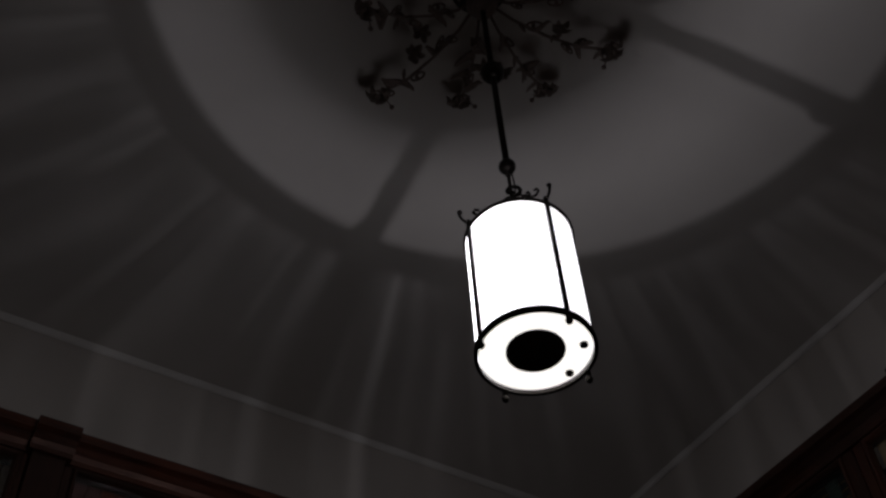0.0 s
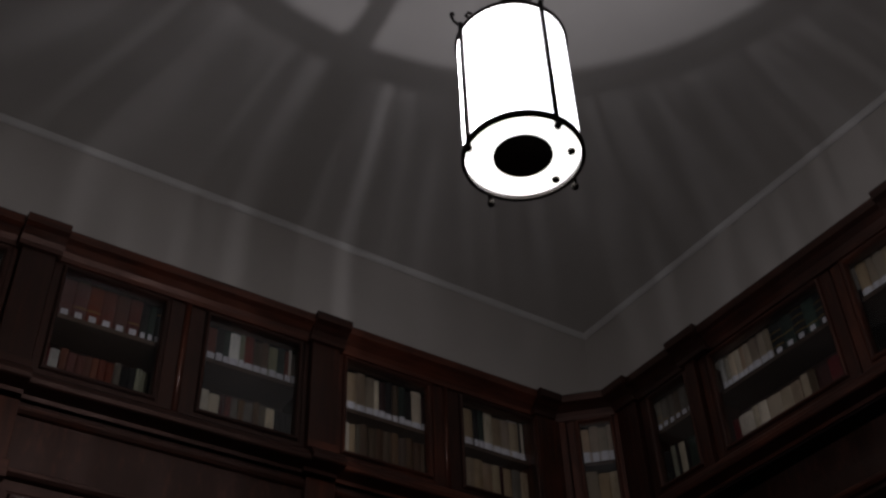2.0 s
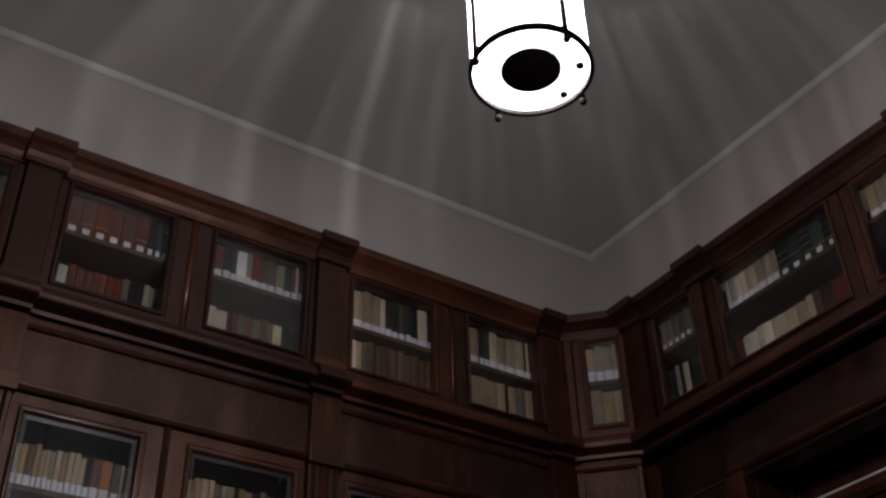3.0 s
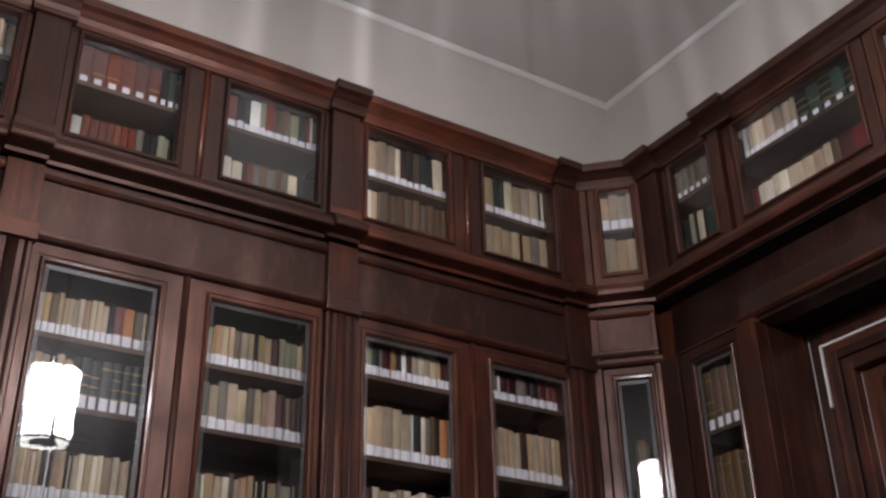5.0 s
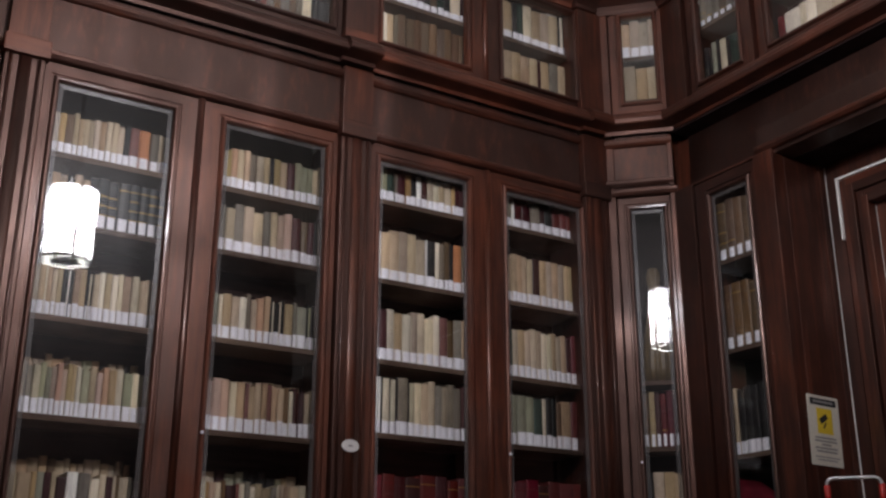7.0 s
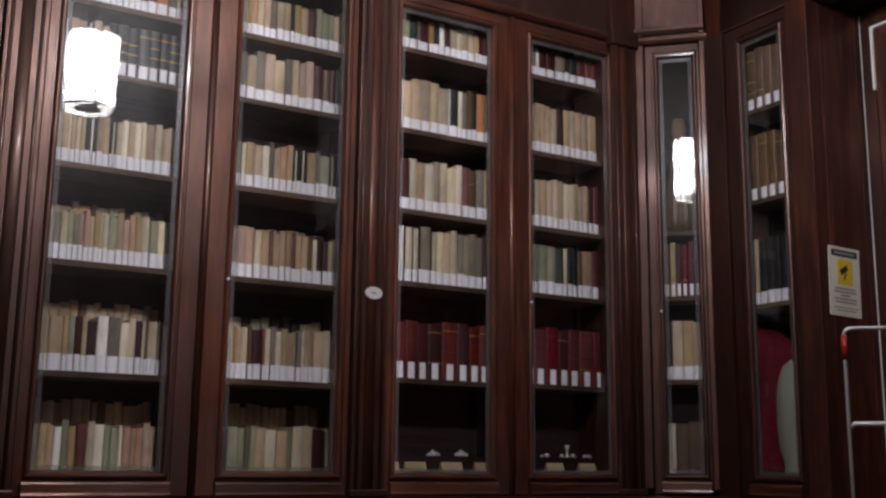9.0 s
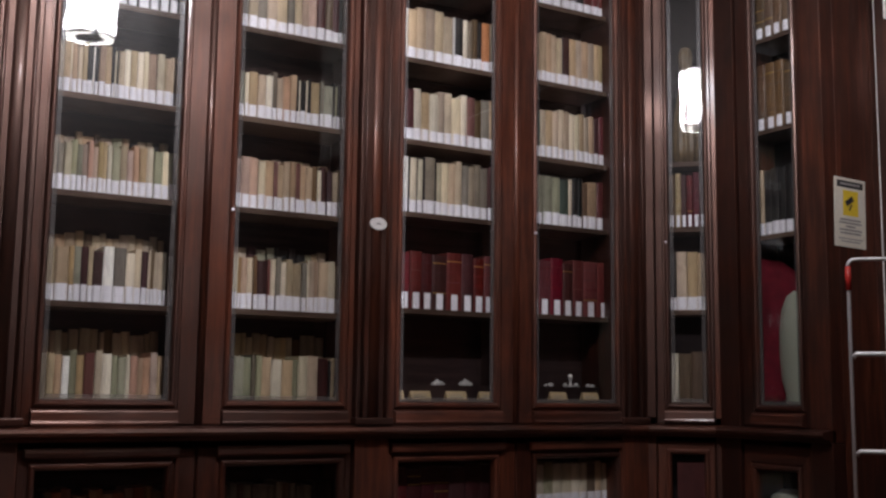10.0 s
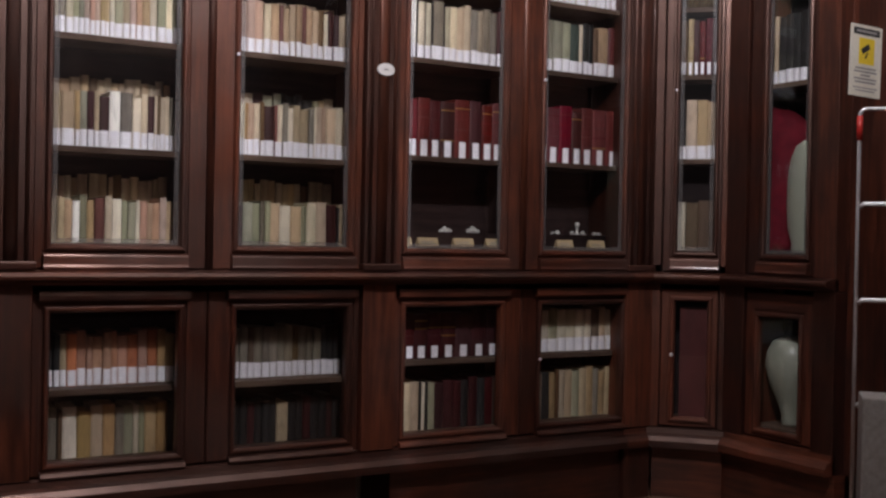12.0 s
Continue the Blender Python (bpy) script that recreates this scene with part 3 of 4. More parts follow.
for z in (4.130, 3.835):
    shelf(case, 0.61, 2.29, z)

# doorway: stepped casing round a panelled door
casing = thing("door_casing", Matrix.Translation((WALL_X, 0, 0)), "stepped mahogany door casing with a pale outer edge", "door casing", "", "structure")
for step, (out, proud, mat) in enumerate(((0.16, 0.030, WOOD_V), (0.120, 0.045, WOOD_V), (0.075, 0.030, WOOD_V), (0.035, 0.055, WOOD_V))):
    inner = (0.122, 0.077, 0.037, 0.0)[step]
    for y0, y1 in ((DOOR_Y1 + inner, DOOR_Y1 + out), (DOOR_Y0 - out, DOOR_Y0 - inner)):
        part("jamb_moulding", box(bmesh.new(), -proud, 0.0, y0, y1, 0, DOOR_H + out, 0.006), mat, casing)
    part("head_moulding", box(bmesh.new(), -proud, 0.0, DOOR_Y0 - inner, DOOR_Y1 + inner, DOOR_H + inner, DOOR_H + out, 0.006), WOOD_H, casing)
part("edge_strip", box(bmesh.new(), -0.036, 0.0, DOOR_Y1 + 0.161, DOOR_Y1 + 0.172, 2.86, DOOR_H + 0.172), STUCCO, casing, "thin pale edge strip")
part("edge_strip", box(bmesh.new(), -0.036, 0.0, DOOR_Y0 - 0.16, DOOR_Y1 + 0.160, DOOR_H + 0.161, DOOR_H + 0.172), STUCCO, casing, "thin pale edge strip")
part("backing_board", box(bmesh.new(), -0.012, 0.0, DOOR_Y1 + 0.173, 3.090, 0, Z_BAND - 0.02), WOOD_V, casing)
part("backing_board", box(bmesh.new(), -0.012, 0.0, DOOR_Y0 - 0.16, DOOR_Y1 + 0.172, DOOR_H + 0.173, Z_BAND - 0.02), WOOD_V, casing)
leaf = thing("door", Matrix.Translation((WALL_X + 0.001, DOOR_Y0, 0)), "closed dark mahogany panelled door", "door", "", "structure")
bm = box(bmesh.new(), 0.0, 0.045, 0.0, DOOR_Y1 - DOOR_Y0, 0.0, DOOR_H, 0.003)
part("leaf", bm, WOOD_V, leaf)
for a, c in ((0.10, 0.54), (0.66, 1.10)):
    for e, f in ((0.25, 1.0), (1.15, 2.1), (2.22, 2.92)):
        part("panel", box(bmesh.new(), -0.014, 0.0, a, c, e, f, 0.012), WOOD_P, leaf)

# ---- hanging lantern and the iron chandelier above it ----
def arc(centre, radius, a0, a1, n, u, v):
    """Points of an arc in the plane of u and v."""
    return [Vector(centre) + radius * (math.cos(a) * u + math.sin(a) * v) for a in (a0 + (a1 - a0) * i / n for i in range(n + 1))]


def scroll(out, up, size, turns=1.35, steps=18):
    """A C-scroll that winds inwards, as points from a start at the origin."""
    pts = []
    for i in range(steps + 1):
        a = i / steps * turns * 2 * math.pi
        rr = size * (1 - 0.72 * i / steps)
        pts.append(out * (rr * math.sin(a)) + up * (size - rr * math.cos(a)))
    return pts


lantern = thing("lantern", Matrix.Translation(LAMP), "lit opal glass lantern in an iron frame on a rod", "lantern")
ROD_ANGLES = [radians(a) for a in (173, 265, 357, 87)]
SLIT = radians(80.0)
half = 0.010
bm = lathe(bmesh.new(), [(LAMP_R, LAMP_LOW + 0.004), (LAMP_R, LAMP_TOP - 0.004)], 96, start=SLIT + half, sweep=2 * math.pi - 2 * half)
part("shade", bm, OPAL, lantern, "glowing opal glass cylinder")
bm = lathe(bmesh.new(), [(0.078, LAMP_LOW + 0.006), (LAMP_R - 0.004, LAMP_LOW + 0.006)], 64)
part("bottom_glass", bm, OPAL_LOW, lantern, "glowing opal glass ring")
bm = lathe(bmesh.new(), [(0.0, LAMP_LOW + 0.020), (0.076, LAMP_LOW + 0.020), (0.080, LAMP_LOW + 0.010), (0.080, LAMP_LOW + 0.003), (0.074, LAMP_LOW + 0.003), (0.072, LAMP_LOW + 0.014), (0.0, LAMP_LOW + 0.015)], 48)
part("bottom_disc", bm, DARK, lantern, "dark round disc")
for z, e in ((LAMP_LOW, 0.008), (LAMP_TOP, 0.004)):
    bm = lathe(bmesh.new(), [(LAMP_R - 0.003, z - e), (LAMP_R + 0.008, z - e), (LAMP_R + 0.008, z + e), (LAMP_R - 0.003, z + e), (LAMP_R - 0.003, z - e)], 64)
    part("hoop", bm, IRON, lantern)
Z = Vector((0, 0, 1))
for a in ROD_ANGLES:
    o = Vector((math.cos(a), math.sin(a), 0))
    bm = tube(bmesh.new(), [o * (LAMP_R + 0.007) + Z * (LAMP_LOW - 0.026), o * (LAMP_R + 0.007) + Z * (LAMP_TOP + 0.02)], 0.0078)
    lathe(bm, [(0.0005, -0.018), (0.008, -0.013), (0.011, -0.004), (0.008, 0.004), (0.0005, 0.008)], 10, tuple(o * (LAMP_R + 0.007) + Z * (LAMP_LOW - 0.028)))
    part("rod", bm, IRON, lantern)
    # spoke that carries the hoop, with a hooked finial outside the rod
    top = [Z * (LAMP_TOP + 0.085), o * 0.05 + Z * (LAMP_TOP + 0.075), o * 0.10 + Z * (LAMP_TOP + 0.035), o * 0.145 + Z * (LAMP_TOP + 0.012), o * 0.166 + Z * (LAMP_TOP + 0.012)]
    part("spoke", tube(bmesh.new(), top, 0.0065), IRON, lantern)
    hook = [o * (LAMP_R + 0.007) + Z * (LAMP_TOP + 0.014), o * (LAMP_R + 0.016) + Z * (LAMP_TOP + 0.012), o * (LAMP_R + 0.028) + Z * (LAMP_TOP + 0.020), o * (LAMP_R + 0.036) + Z * (LAMP_TOP + 0.036), o * (LAMP_R + 0.033) + Z * (LAMP_TOP + 0.048)]
    bm = tube(bmesh.new(), hook, 0.0042, 8)
    lathe(bm, [(0.0005, -0.008), (0.007, -0.004), (0.008, 0.0), (0.007, 0.004), (0.0005, 0.008)], 10, tuple(hook[-1]))
    part("finial", bm, IRON, lantern)
# arched sprays that rise beside the hook of the stem, each with a curled bud
for deg, reach, rise, thick in ((140, 0.118, 0.160, 0.0048), (118, 0.085, 0.185, 0.0045), (342, 0.058, 0.236, 0.0048), (312, 0.080, 0.205, 0.0042), (352, 0.100, 0.190, 0.0042)):
    o = Vector((math.cos(radians(deg)), math.sin(radians(deg)), 0))
    base = LAMP_TOP + rise
    pts = [o * 0.012 + Z * (LAMP_TOP + 0.12), o * (reach * 0.25) + Z * (base - 0.012), o * (reach * 0.50) + Z * (base + 0.004), o * (reach * 0.78) + Z * (base - 0.014), o * (reach * 0.95) + Z * (base - 0.010), o * (reach * 1.06) + Z * (base + 0.008), o * (reach * 1.0) + Z * (base + 0.020), o * (reach * 0.9) + Z * (base + 0.014)]
    part("spray", tube(bmesh.new(), pts, thick, 8), IRON, lantern)
# S-hook and shackle between the stem's ball and the crown
for side, size, low in ((1, 0.030, 0.215), (-1, 0.026, 0.17), (1, 0.020, 0.165)):
    q = Vector((math.cos(radians(-42)), math.sin(radians(-42)), 0)) * side
    curl = [q * 0.004 + Z * (LAMP_TOP + low) + p for p in scroll(q, Z, size, 1.1, 20)]
    part("scroll", tube(bmesh.new(), curl, 0.0065, 8), IRON, lantern)
for a in (radians(318), radians(370)):
    o = Vector((math.cos(a), math.sin(a), 0)) * 0.128
    part("clip", lathe(bmesh.new(), [(0.0005, 0.0), (0.011, 0.001), (0.012, 0.008), (0.0005, 0.009)], 10, tuple(o + Z * (LAMP_LOW - 0.006))), IRON, lantern)
bm = lathe(bmesh.new(), [(0.0005, LAMP_TOP - 0.030), (0.060, LAMP_TOP - 0.028), (0.066, LAMP_TOP - 0.020), (0.030, LAMP_TOP + 0.030), (0.012, LAMP_TOP + 0.10), (0.008, LAMP_TOP + 0.16)], 24, (-0.026, 0.018, 0))
for k in range(150):
    # unseen fringe of tapering points, added to soften the crown's shadow on the ceiling
    a, w = 2 * math.pi * k / 150, math.pi / 150
    reach = 0.113
    c = Vector((-0.026, 0.018, LAMP_TOP - 0.026))
    inner = [c + Vector((math.cos(a + q), math.sin(a + q), 0)) * 0.062 for q in (-w, w)]
    tip = c + Vector((math.cos(a), math.sin(a), 0)) * reach + Z * 0.012
    vs = [bm.verts.new(p) for p in inner + [tip]] + [bm.verts.new(p + Z * 0.003) for p in inner + [tip]]
    for q in ((0, 1, 2), (5, 4, 3), (0, 2, 5, 3), (2, 1, 4, 5)):
        bm.faces.new([vs[j] for j in q])
part("cap", bm, IRON, lantern)
bm = tube(bmesh.new(), [Z * (LAMP_TOP + 0.33), Z * (CEIL - 0.02)], 0.011, 12)
tube(bm, [Z * (LAMP_TOP + 0.12), Z * (LAMP_TOP + 0.34)], 0.006, 10)
part("stem", bm, IRON, lantern)
for z, rr in ((4.078, 0.028), (4.650, 0.043)):
    part("ball", lathe(bmesh.new(), [(rr * math.sin(k * math.pi / 10) + 0.0004, z - rr * math.cos(k * math.pi / 10)) for k in range(11)], 20), IRON, lantern)
bm = lathe(bmesh.new(), [(0.0005, CEIL - 0.07), (0.05, CEIL - 0.066), (0.075, CEIL - 0.05), (0.10, CEIL - 0.028), (0.12, CEIL - 0.012), (0.12, CEIL - 0.001)], 32)
part("canopy", bm, IRON, lantern)
part("flex", tube(bmesh.new(), [Vector((0.014, 0, 4.075)), Vector((0.028, 0.01, 4.01)), Vector((0.026, 0.012, 3.92)), Vector((0.010, 0.004, 3.83)), Vector((0.006, 0, 3.79))], 0.0025, 6), IRON, lantern)
part("socket", lathe(bmesh.new(), [(0.0005, 3.586), (0.009, 3.586), (0.012, 3.606), (0.012, 3.646), (0.008, 3.686), (0.006, LAMP_TOP + 0.05)], 16, (-0.0175, 0.0245, 0)), BRASS, lantern)

chandelier = thing("chandelier", Matrix.Translation(LAMP + Vector((0, 0, -0.075))), "unlit wrought iron chandelier with scrolled arms below the ceiling", "chandelier")
part("hub", lathe(bmesh.new(), [(0.013, 5.17), (0.045, 5.19), (0.065, 5.24), (0.050, 5.29), (0.030, 5.33), (0.014, 5.36)], 24), PALE_IRON, chandelier)
rng = random.Random(5)


def rosette(parent, centre, axis, size, petals):
    """A bud with a ring of cupped leaves round an axis."""
    axis = Vector(axis).normalized()
    u = axis.orthogonal().normalized()
    w = axis.cross(u)
    shape = [(0.0005, -0.30 * size), (0.16 * size, -0.18 * size), (0.22 * size, 0.0), (0.12 * size, 0.16 * size), (0.0005, 0.20 * size)]
    bud = part("rosette", lathe(bmesh.new(), shape, 10, tuple(centre)), PALE_IRON, parent)
    for k in range(petals):
        a = 2 * math.pi * k / petals + rng.uniform(-0.2, 0.2)
        o, side = u * math.cos(a) + w * math.sin(a), w * math.cos(a) - u * math.sin(a)
        long, wide = size * rng.uniform(0.8, 1.15), size * rng.uniform(0.26, 0.36)
        bm, ribs = bmesh.new(), []
        for f, half, rise in ((0.15, 0.35, 0.0), (0.5, 1.0, 0.20), (0.8, 0.75, 0.12), (1.0, 0.12, -0.12)):
            mid = Vector(centre) + o * (long * f) + axis * (size * rise)
            ribs.append([bm.verts.new(mid + side * (wide * half * q) + axis * (size * 0.10 * (abs(q) - 0.5))) for q in (-1, 0, 1)])
        for p, q in zip(ribs, ribs[1:]):
            for e in range(2):
                bm.faces.new((p[e], p[e + 1], q[e + 1], q[e])).smooth = True
        bmesh.ops.solidify(bm, geom=bm.faces[:], thickness=0.0025)
        part("petal", bm, PALE_IRON, bud)


ARMS = 9
for k in range(ARMS):
    a = radians(-12 + 360 / ARMS * k + rng.uniform(-5, 5))
    o, s = Vector((math.cos(a), math.sin(a), 0)), Vector((-math.sin(a), math.cos(a), 0))
    reach = rng.uniform(0.42, 0.47) if k % 3 else 0.58
    lift = 5.22
    pts = [o * 0.04 + Z * 5.26, o * (reach * 0.22) + Z * (lift - 0.03), o * (reach * 0.45) + Z * (lift - 0.075), o * (reach * 0.7) + Z * (lift - 0.08), o * (reach * 0.92) + Z * (lift - 0.03), o * reach + Z * (lift + 0.02)]
    arm = part("arm", tube(bmesh.new(), pts, 0.0062), PALE_IRON, chandelier)
    for at, down, size, way, side in ((0.60, 0.08, 0.040, 1, 0.3), (0.40, 0.06, 0.044, -1, -0.4), (0.88, 0.04, 0.030, 1, 0.9), (0.74, 0.07, 0.034, -1, -0.9), (0.28, 0.03, 0.030, 1, 0.7)):
        turn = (o + s * side).normalized()
        curl = [o * (reach * at) + Z * (lift - down) + p for p in scroll(turn * way, -Z * way, size)]
        bm = tube(bmesh.new(), curl, 0.0046, 6)
        lathe(bm, [(0.0005, -0.009), (0.008, -0.004), (0.009, 0.002), (0.0005, 0.009)], 8, tuple(curl[-1]))
        part("scroll", bm, PALE_IRON, arm)
    rosette(chandelier, o * reach + Z * (lift - 0.02), o * 0.5 - Z, 0.058, 7)
    rosette(chandelier, o * (reach * 0.52) + s * (0.07 if k % 2 else -0.06) + Z * (lift - 0.09), s * 0.4 - Z, 0.046, 6)
    for j in range(7):
        at, side = rng.uniform(0.30, 1.05), rng.choice((-1, 1))
        b0 = o * (reach * at) + Z * (lift - 0.06 + max(0.0, at - 0.8) * 0.4)
        out = s * (side * rng.uniform(0.5, 1.4)) + o * rng.uniform(-0.9, 0.9)
        size, sink = rng.uniform(0.8, 1.6), rng.uniform(-0.03, 0.04)
        leaf = [b0, b0 + out * 0.020 * size - Z * sink * 0.4, b0 + out * 0.036 * size - Z * sink, b0 + out * 0.042 * size - Z * (sink + 0.014)]
        part("leaf_spray", tube(bmesh.new(), leaf, 0.012 * size, 6, 0.25), PALE_IRON, arm)
    for j in (-1, 1):
        hang = o * (reach * 0.95) + s * (0.055 * j) + Z * (lift - 0.075)
        bm = tube(bmesh.new(), [o * (reach * 0.95) + Z * (lift - 0.03), o * (reach * 0.96) + s * (0.035 * j) + Z * (lift - 0.045), hang], 0.003, 6)
        lathe(bm, [(0.0005, -0.014), (0.009, -0.006), (0.010, 0.003), (0.0005, 0.010)], 10, tuple(hang))
        part("drop", bm, PALE_IRON, arm)

# ---- books ----
PALETTE = {
    "t": ("tan", (0.47, 0.345, 0.225)), "c": ("cream", (0.65, 0.555, 0.41)), "p": ("faded pink", (0.46, 0.29, 0.21)), "o": ("faded orange", (0.45, 0.205, 0.115)),
    "r": ("red", (0.12, 0.010, 0.014)), "l": ("red-brown leather", (0.19, 0.055, 0.038)), "m": ("maroon", (0.048, 0.0095, 0.011)), "g": ("dark green", (0.030, 0.052, 0.040)), "s": ("sage", (0.31, 0.30, 0.20)),
    "d": ("dark slate", (0.014, 0.016, 0.016)), "w": ("white", (0.80, 0.77, 0.72)), "k": ("black", (0.020, 0.018, 0.018)), "n": ("brown leather", (0.13, 0.075, 0.040)),
    "y": ("yellowish", (0.40, 0.27, 0.13)), "e": ("dull olive-brown", (0.20, 0.165, 0.125)),
}
BOOKS = {}
for key, (word, colour) in PALETTE.items():
    m, n, l, b = material(word.replace(" ", "_") + "_binding", rough=0.45 if key in "rmdnl" else 0.7, spec=0.3)
    isle, both = n.new("ShaderNodeNewGeometry"), n.new("ShaderNodeMath")
    info, hsv = n.new("ShaderNodeObjectInfo"), n.new("ShaderNodeHueSaturation")
    fine, streak = noisy(n, l, 130.0, (1, 1, 0.25), 3.0), noisy(n, l, 14.0, (1, 1, 0.5), 4.0)
    mixer = n.new("ShaderNodeMix")
    mixer.data_type = "FLOAT"
    l.new(fine.outputs["Fac"], mixer.inputs["A"])
    l.new(streak.outputs["Fac"], mixer.inputs["B"])
    mixer.inputs["Factor"].default_value = 0.6
    r = ramp(n, [(0.30, tuple(c * 0.62 for c in colour)), (0.52, colour), (0.75, tuple(min(1, c * 1.18) for c in colour))])
    l.new(mixer.outputs["Result"], r.inputs["Fac"])
    l.new(r.outputs["Color"], hsv.inputs["Color"])
    l.new(info.outputs["Random"], both.inputs[0])
    l.new(isle.outputs["Random Per Island"], both.inputs[1])
    for socket, low, high in (("Value", 0.72, 1.22), ("Saturation", 0.70, 1.15), ("Hue", 0.488, 0.512)):
        span = n.new("ShaderNodeMapRange")
        span.inputs["To Min"].default_value, span.inputs["To Max"].default_value = low, high
        scramble = n.new("ShaderNodeMath")
        scramble.operation = "FRACT"
        times = n.new("ShaderNodeMath")
        times.operation = "MULTIPLY"
        times.inputs[1].default_value = {"Value": 1.31, "Saturation": 7.31, "Hue": 3.77}[socket]
        l.new(both.outputs[0], times.inputs[0])
        l.new(times.outputs[0], scramble.inputs[0])
        l.new(scramble.outputs[0], span.inputs["Value"])
        l.new(span.outputs[0], hsv.inputs[socket])
    l.new(hsv.outputs["Color"], b.inputs["Base Color"])
    bumped(n, l, b, fine.outputs["Fac"], 0.2, 0.001)
    BOOKS[key] = m
GILT = plain("gilt_tooling", (0.45, 0.30, 0.10), 0.35, 0.8)
rng = random.Random(7)


FAR_BOOKS = {"on": False, "verts": [], "faces": [], "slots": []}
SLOTS = list(BOOKS.values()) + [PAPER, GILT]


def slab(name, profile, z0, z1, mat, m):
    """An outline of (x, y), closed, raised from z0 to z1; an object, or a piece of the far books."""
    k = len(profile)
    verts = [(x, y, z0) for x, y in profile] + [(x, y, z1) for x, y in profile]
    faces = [(i, (i + 1) % k, k + (i + 1) % k, k + i) for i in range(k)] + [tuple(range(k))[::-1], tuple(range(k, 2 * k))]
    if FAR_BOOKS["on"]:
        first = len(FAR_BOOKS["verts"])
        FAR_BOOKS["verts"] += [tuple(m @ Vector(v)) for v in verts]
        FAR_BOOKS["faces"] += [tuple(first + i for i in f) for f in faces]
        FAR_BOOKS["slots"] += [SLOTS.index(mat)] * len(faces)
        return None
    me = bpy.data.meshes.new(name)
    me.from_pydata(verts, [], faces)
    me.materials.append(mat)
    return new(name, me)


def book(m, key, w, h, d, label_w=1.0, label_z=0.0, label_h=0.05, bands=False):
    word = PALETTE[key][0]
    bow = min(0.007, w * 0.2)
    spine = [(0.0, bow), (w * 0.14, bow * 0.35), (w * 0.5, 0.0), (w * 0.86, bow * 0.35), (w, bow)]
    ob = slab("book", [(w, d), (0.0, d)] + spine, 0.0, h, BOOKS[key], m)
    if ob:
        ob.matrix_world = m
        tagged(ob, word + (" leather book with gilt bands" if bands else " cloth or paper bound book") + (" and white shelf label" if label_w else " without a shelf label"), "book", "books in the bookcases")
    if label_w:
        inset = w * (1 - label_w) / 2
        x0, x1 = inset + 0.0006, w - inset - 0.0006

        def face(x):
            return bow * (2 * x / w - 1) ** 2 * (1.0 if abs(2 * x / w - 1) > 0.75 else 0.7)
        xs = [x0, x0 + (x1 - x0) * 0.25, (x0 + x1) / 2, x1 - (x1 - x0) * 0.25, x1]
        lab = slab("spine_label", [(x, face(x) + 0.0003) for x in reversed(xs)] + [(x, face(x) - 0.0012) for x in xs], label_z + 0.001, label_z + label_h, PAPER, m)
        if ob:
            lab.parent = ob
    if bands:
        for z in (0.30, 0.48, 0.66, 0.84):
            strip = slab("raised_band", [(x, face_y + 0.0002) for x, face_y in ((w * 0.97, bow * 0.8), (w * 0.5, 0.0), (w * 0.03, bow * 0.8))] + [(w * 0.03, bow * 0.8 - 0.0022), (w * 0.5, -0.0022), (w * 0.97, bow * 0.8 - 0.0022)], h * z, h * z + 0.005, GILT if rng.random() < (0.6 if key == "d" else 0.2) else BOOKS[key], m)
            if ob:
                strip.parent = ob
    return ob


def row(base, text, u0, u1, z, h, v=0.10, style="full", depth=0.15, vary=0.012, lean=0.0):
    """Books from u0 to u1 on a shelf at z: a word each, its letter the binding, its number the width."""
    if " " in text and any(c.isdigit() for c in text):
        books = [(word[0], float(word[1:])) for word in text.split()]
    else:
        books = [(ch, rng.uniform(13, 28) if ch.islower() and style not in ("set", "old", "bound") else rng.uniform(30, 37)) for ch in text if ch != " "]
    k = (u1 - u0) / sum(w for _, w in books)
    u = u0
    for ch, w in books:
        w *= k
        tall = h + rng.uniform(-vary, vary)
        set_back = rng.uniform(0.0, 0.008) if style != "set" else rng.uniform(0, 0.003)
        tip = rng.uniform(-0.6, 0.6) if lean == 0 else lean
        m = base @ Matrix.Translation((u, v + set_back, z)) @ Matrix.Rotation(radians(tip), 4, "Y")
        if style == "set":
            book(m, ch.lower(), w - 0.0012, tall, depth, min(0.62, 0.034 / w), 0.002, 0.070 if h > 0.235 and z < 2 else 0.052, True)
        elif style == "old":
            book(m, ch.lower(), w - 0.0012, tall, depth, 0.6, 0.004, 0.058, True)
        elif style == "bound":
            book(m, ch.lower(), w - 0.0012, tall, depth, 0.84, 0.001, 0.066, True)
        elif style == "bare":
            book(m, ch.lower(), w - 0.0012, tall, depth, 0.0)
        else:
            lh = 0.062 + rng.uniform(-0.004, 0.004)
            book(m, ch.lower(), w - 0.0012, tall, depth, rng.choice((1.0, 1.0, 0.96, 0.92)), 0.001, lh)
        u += w


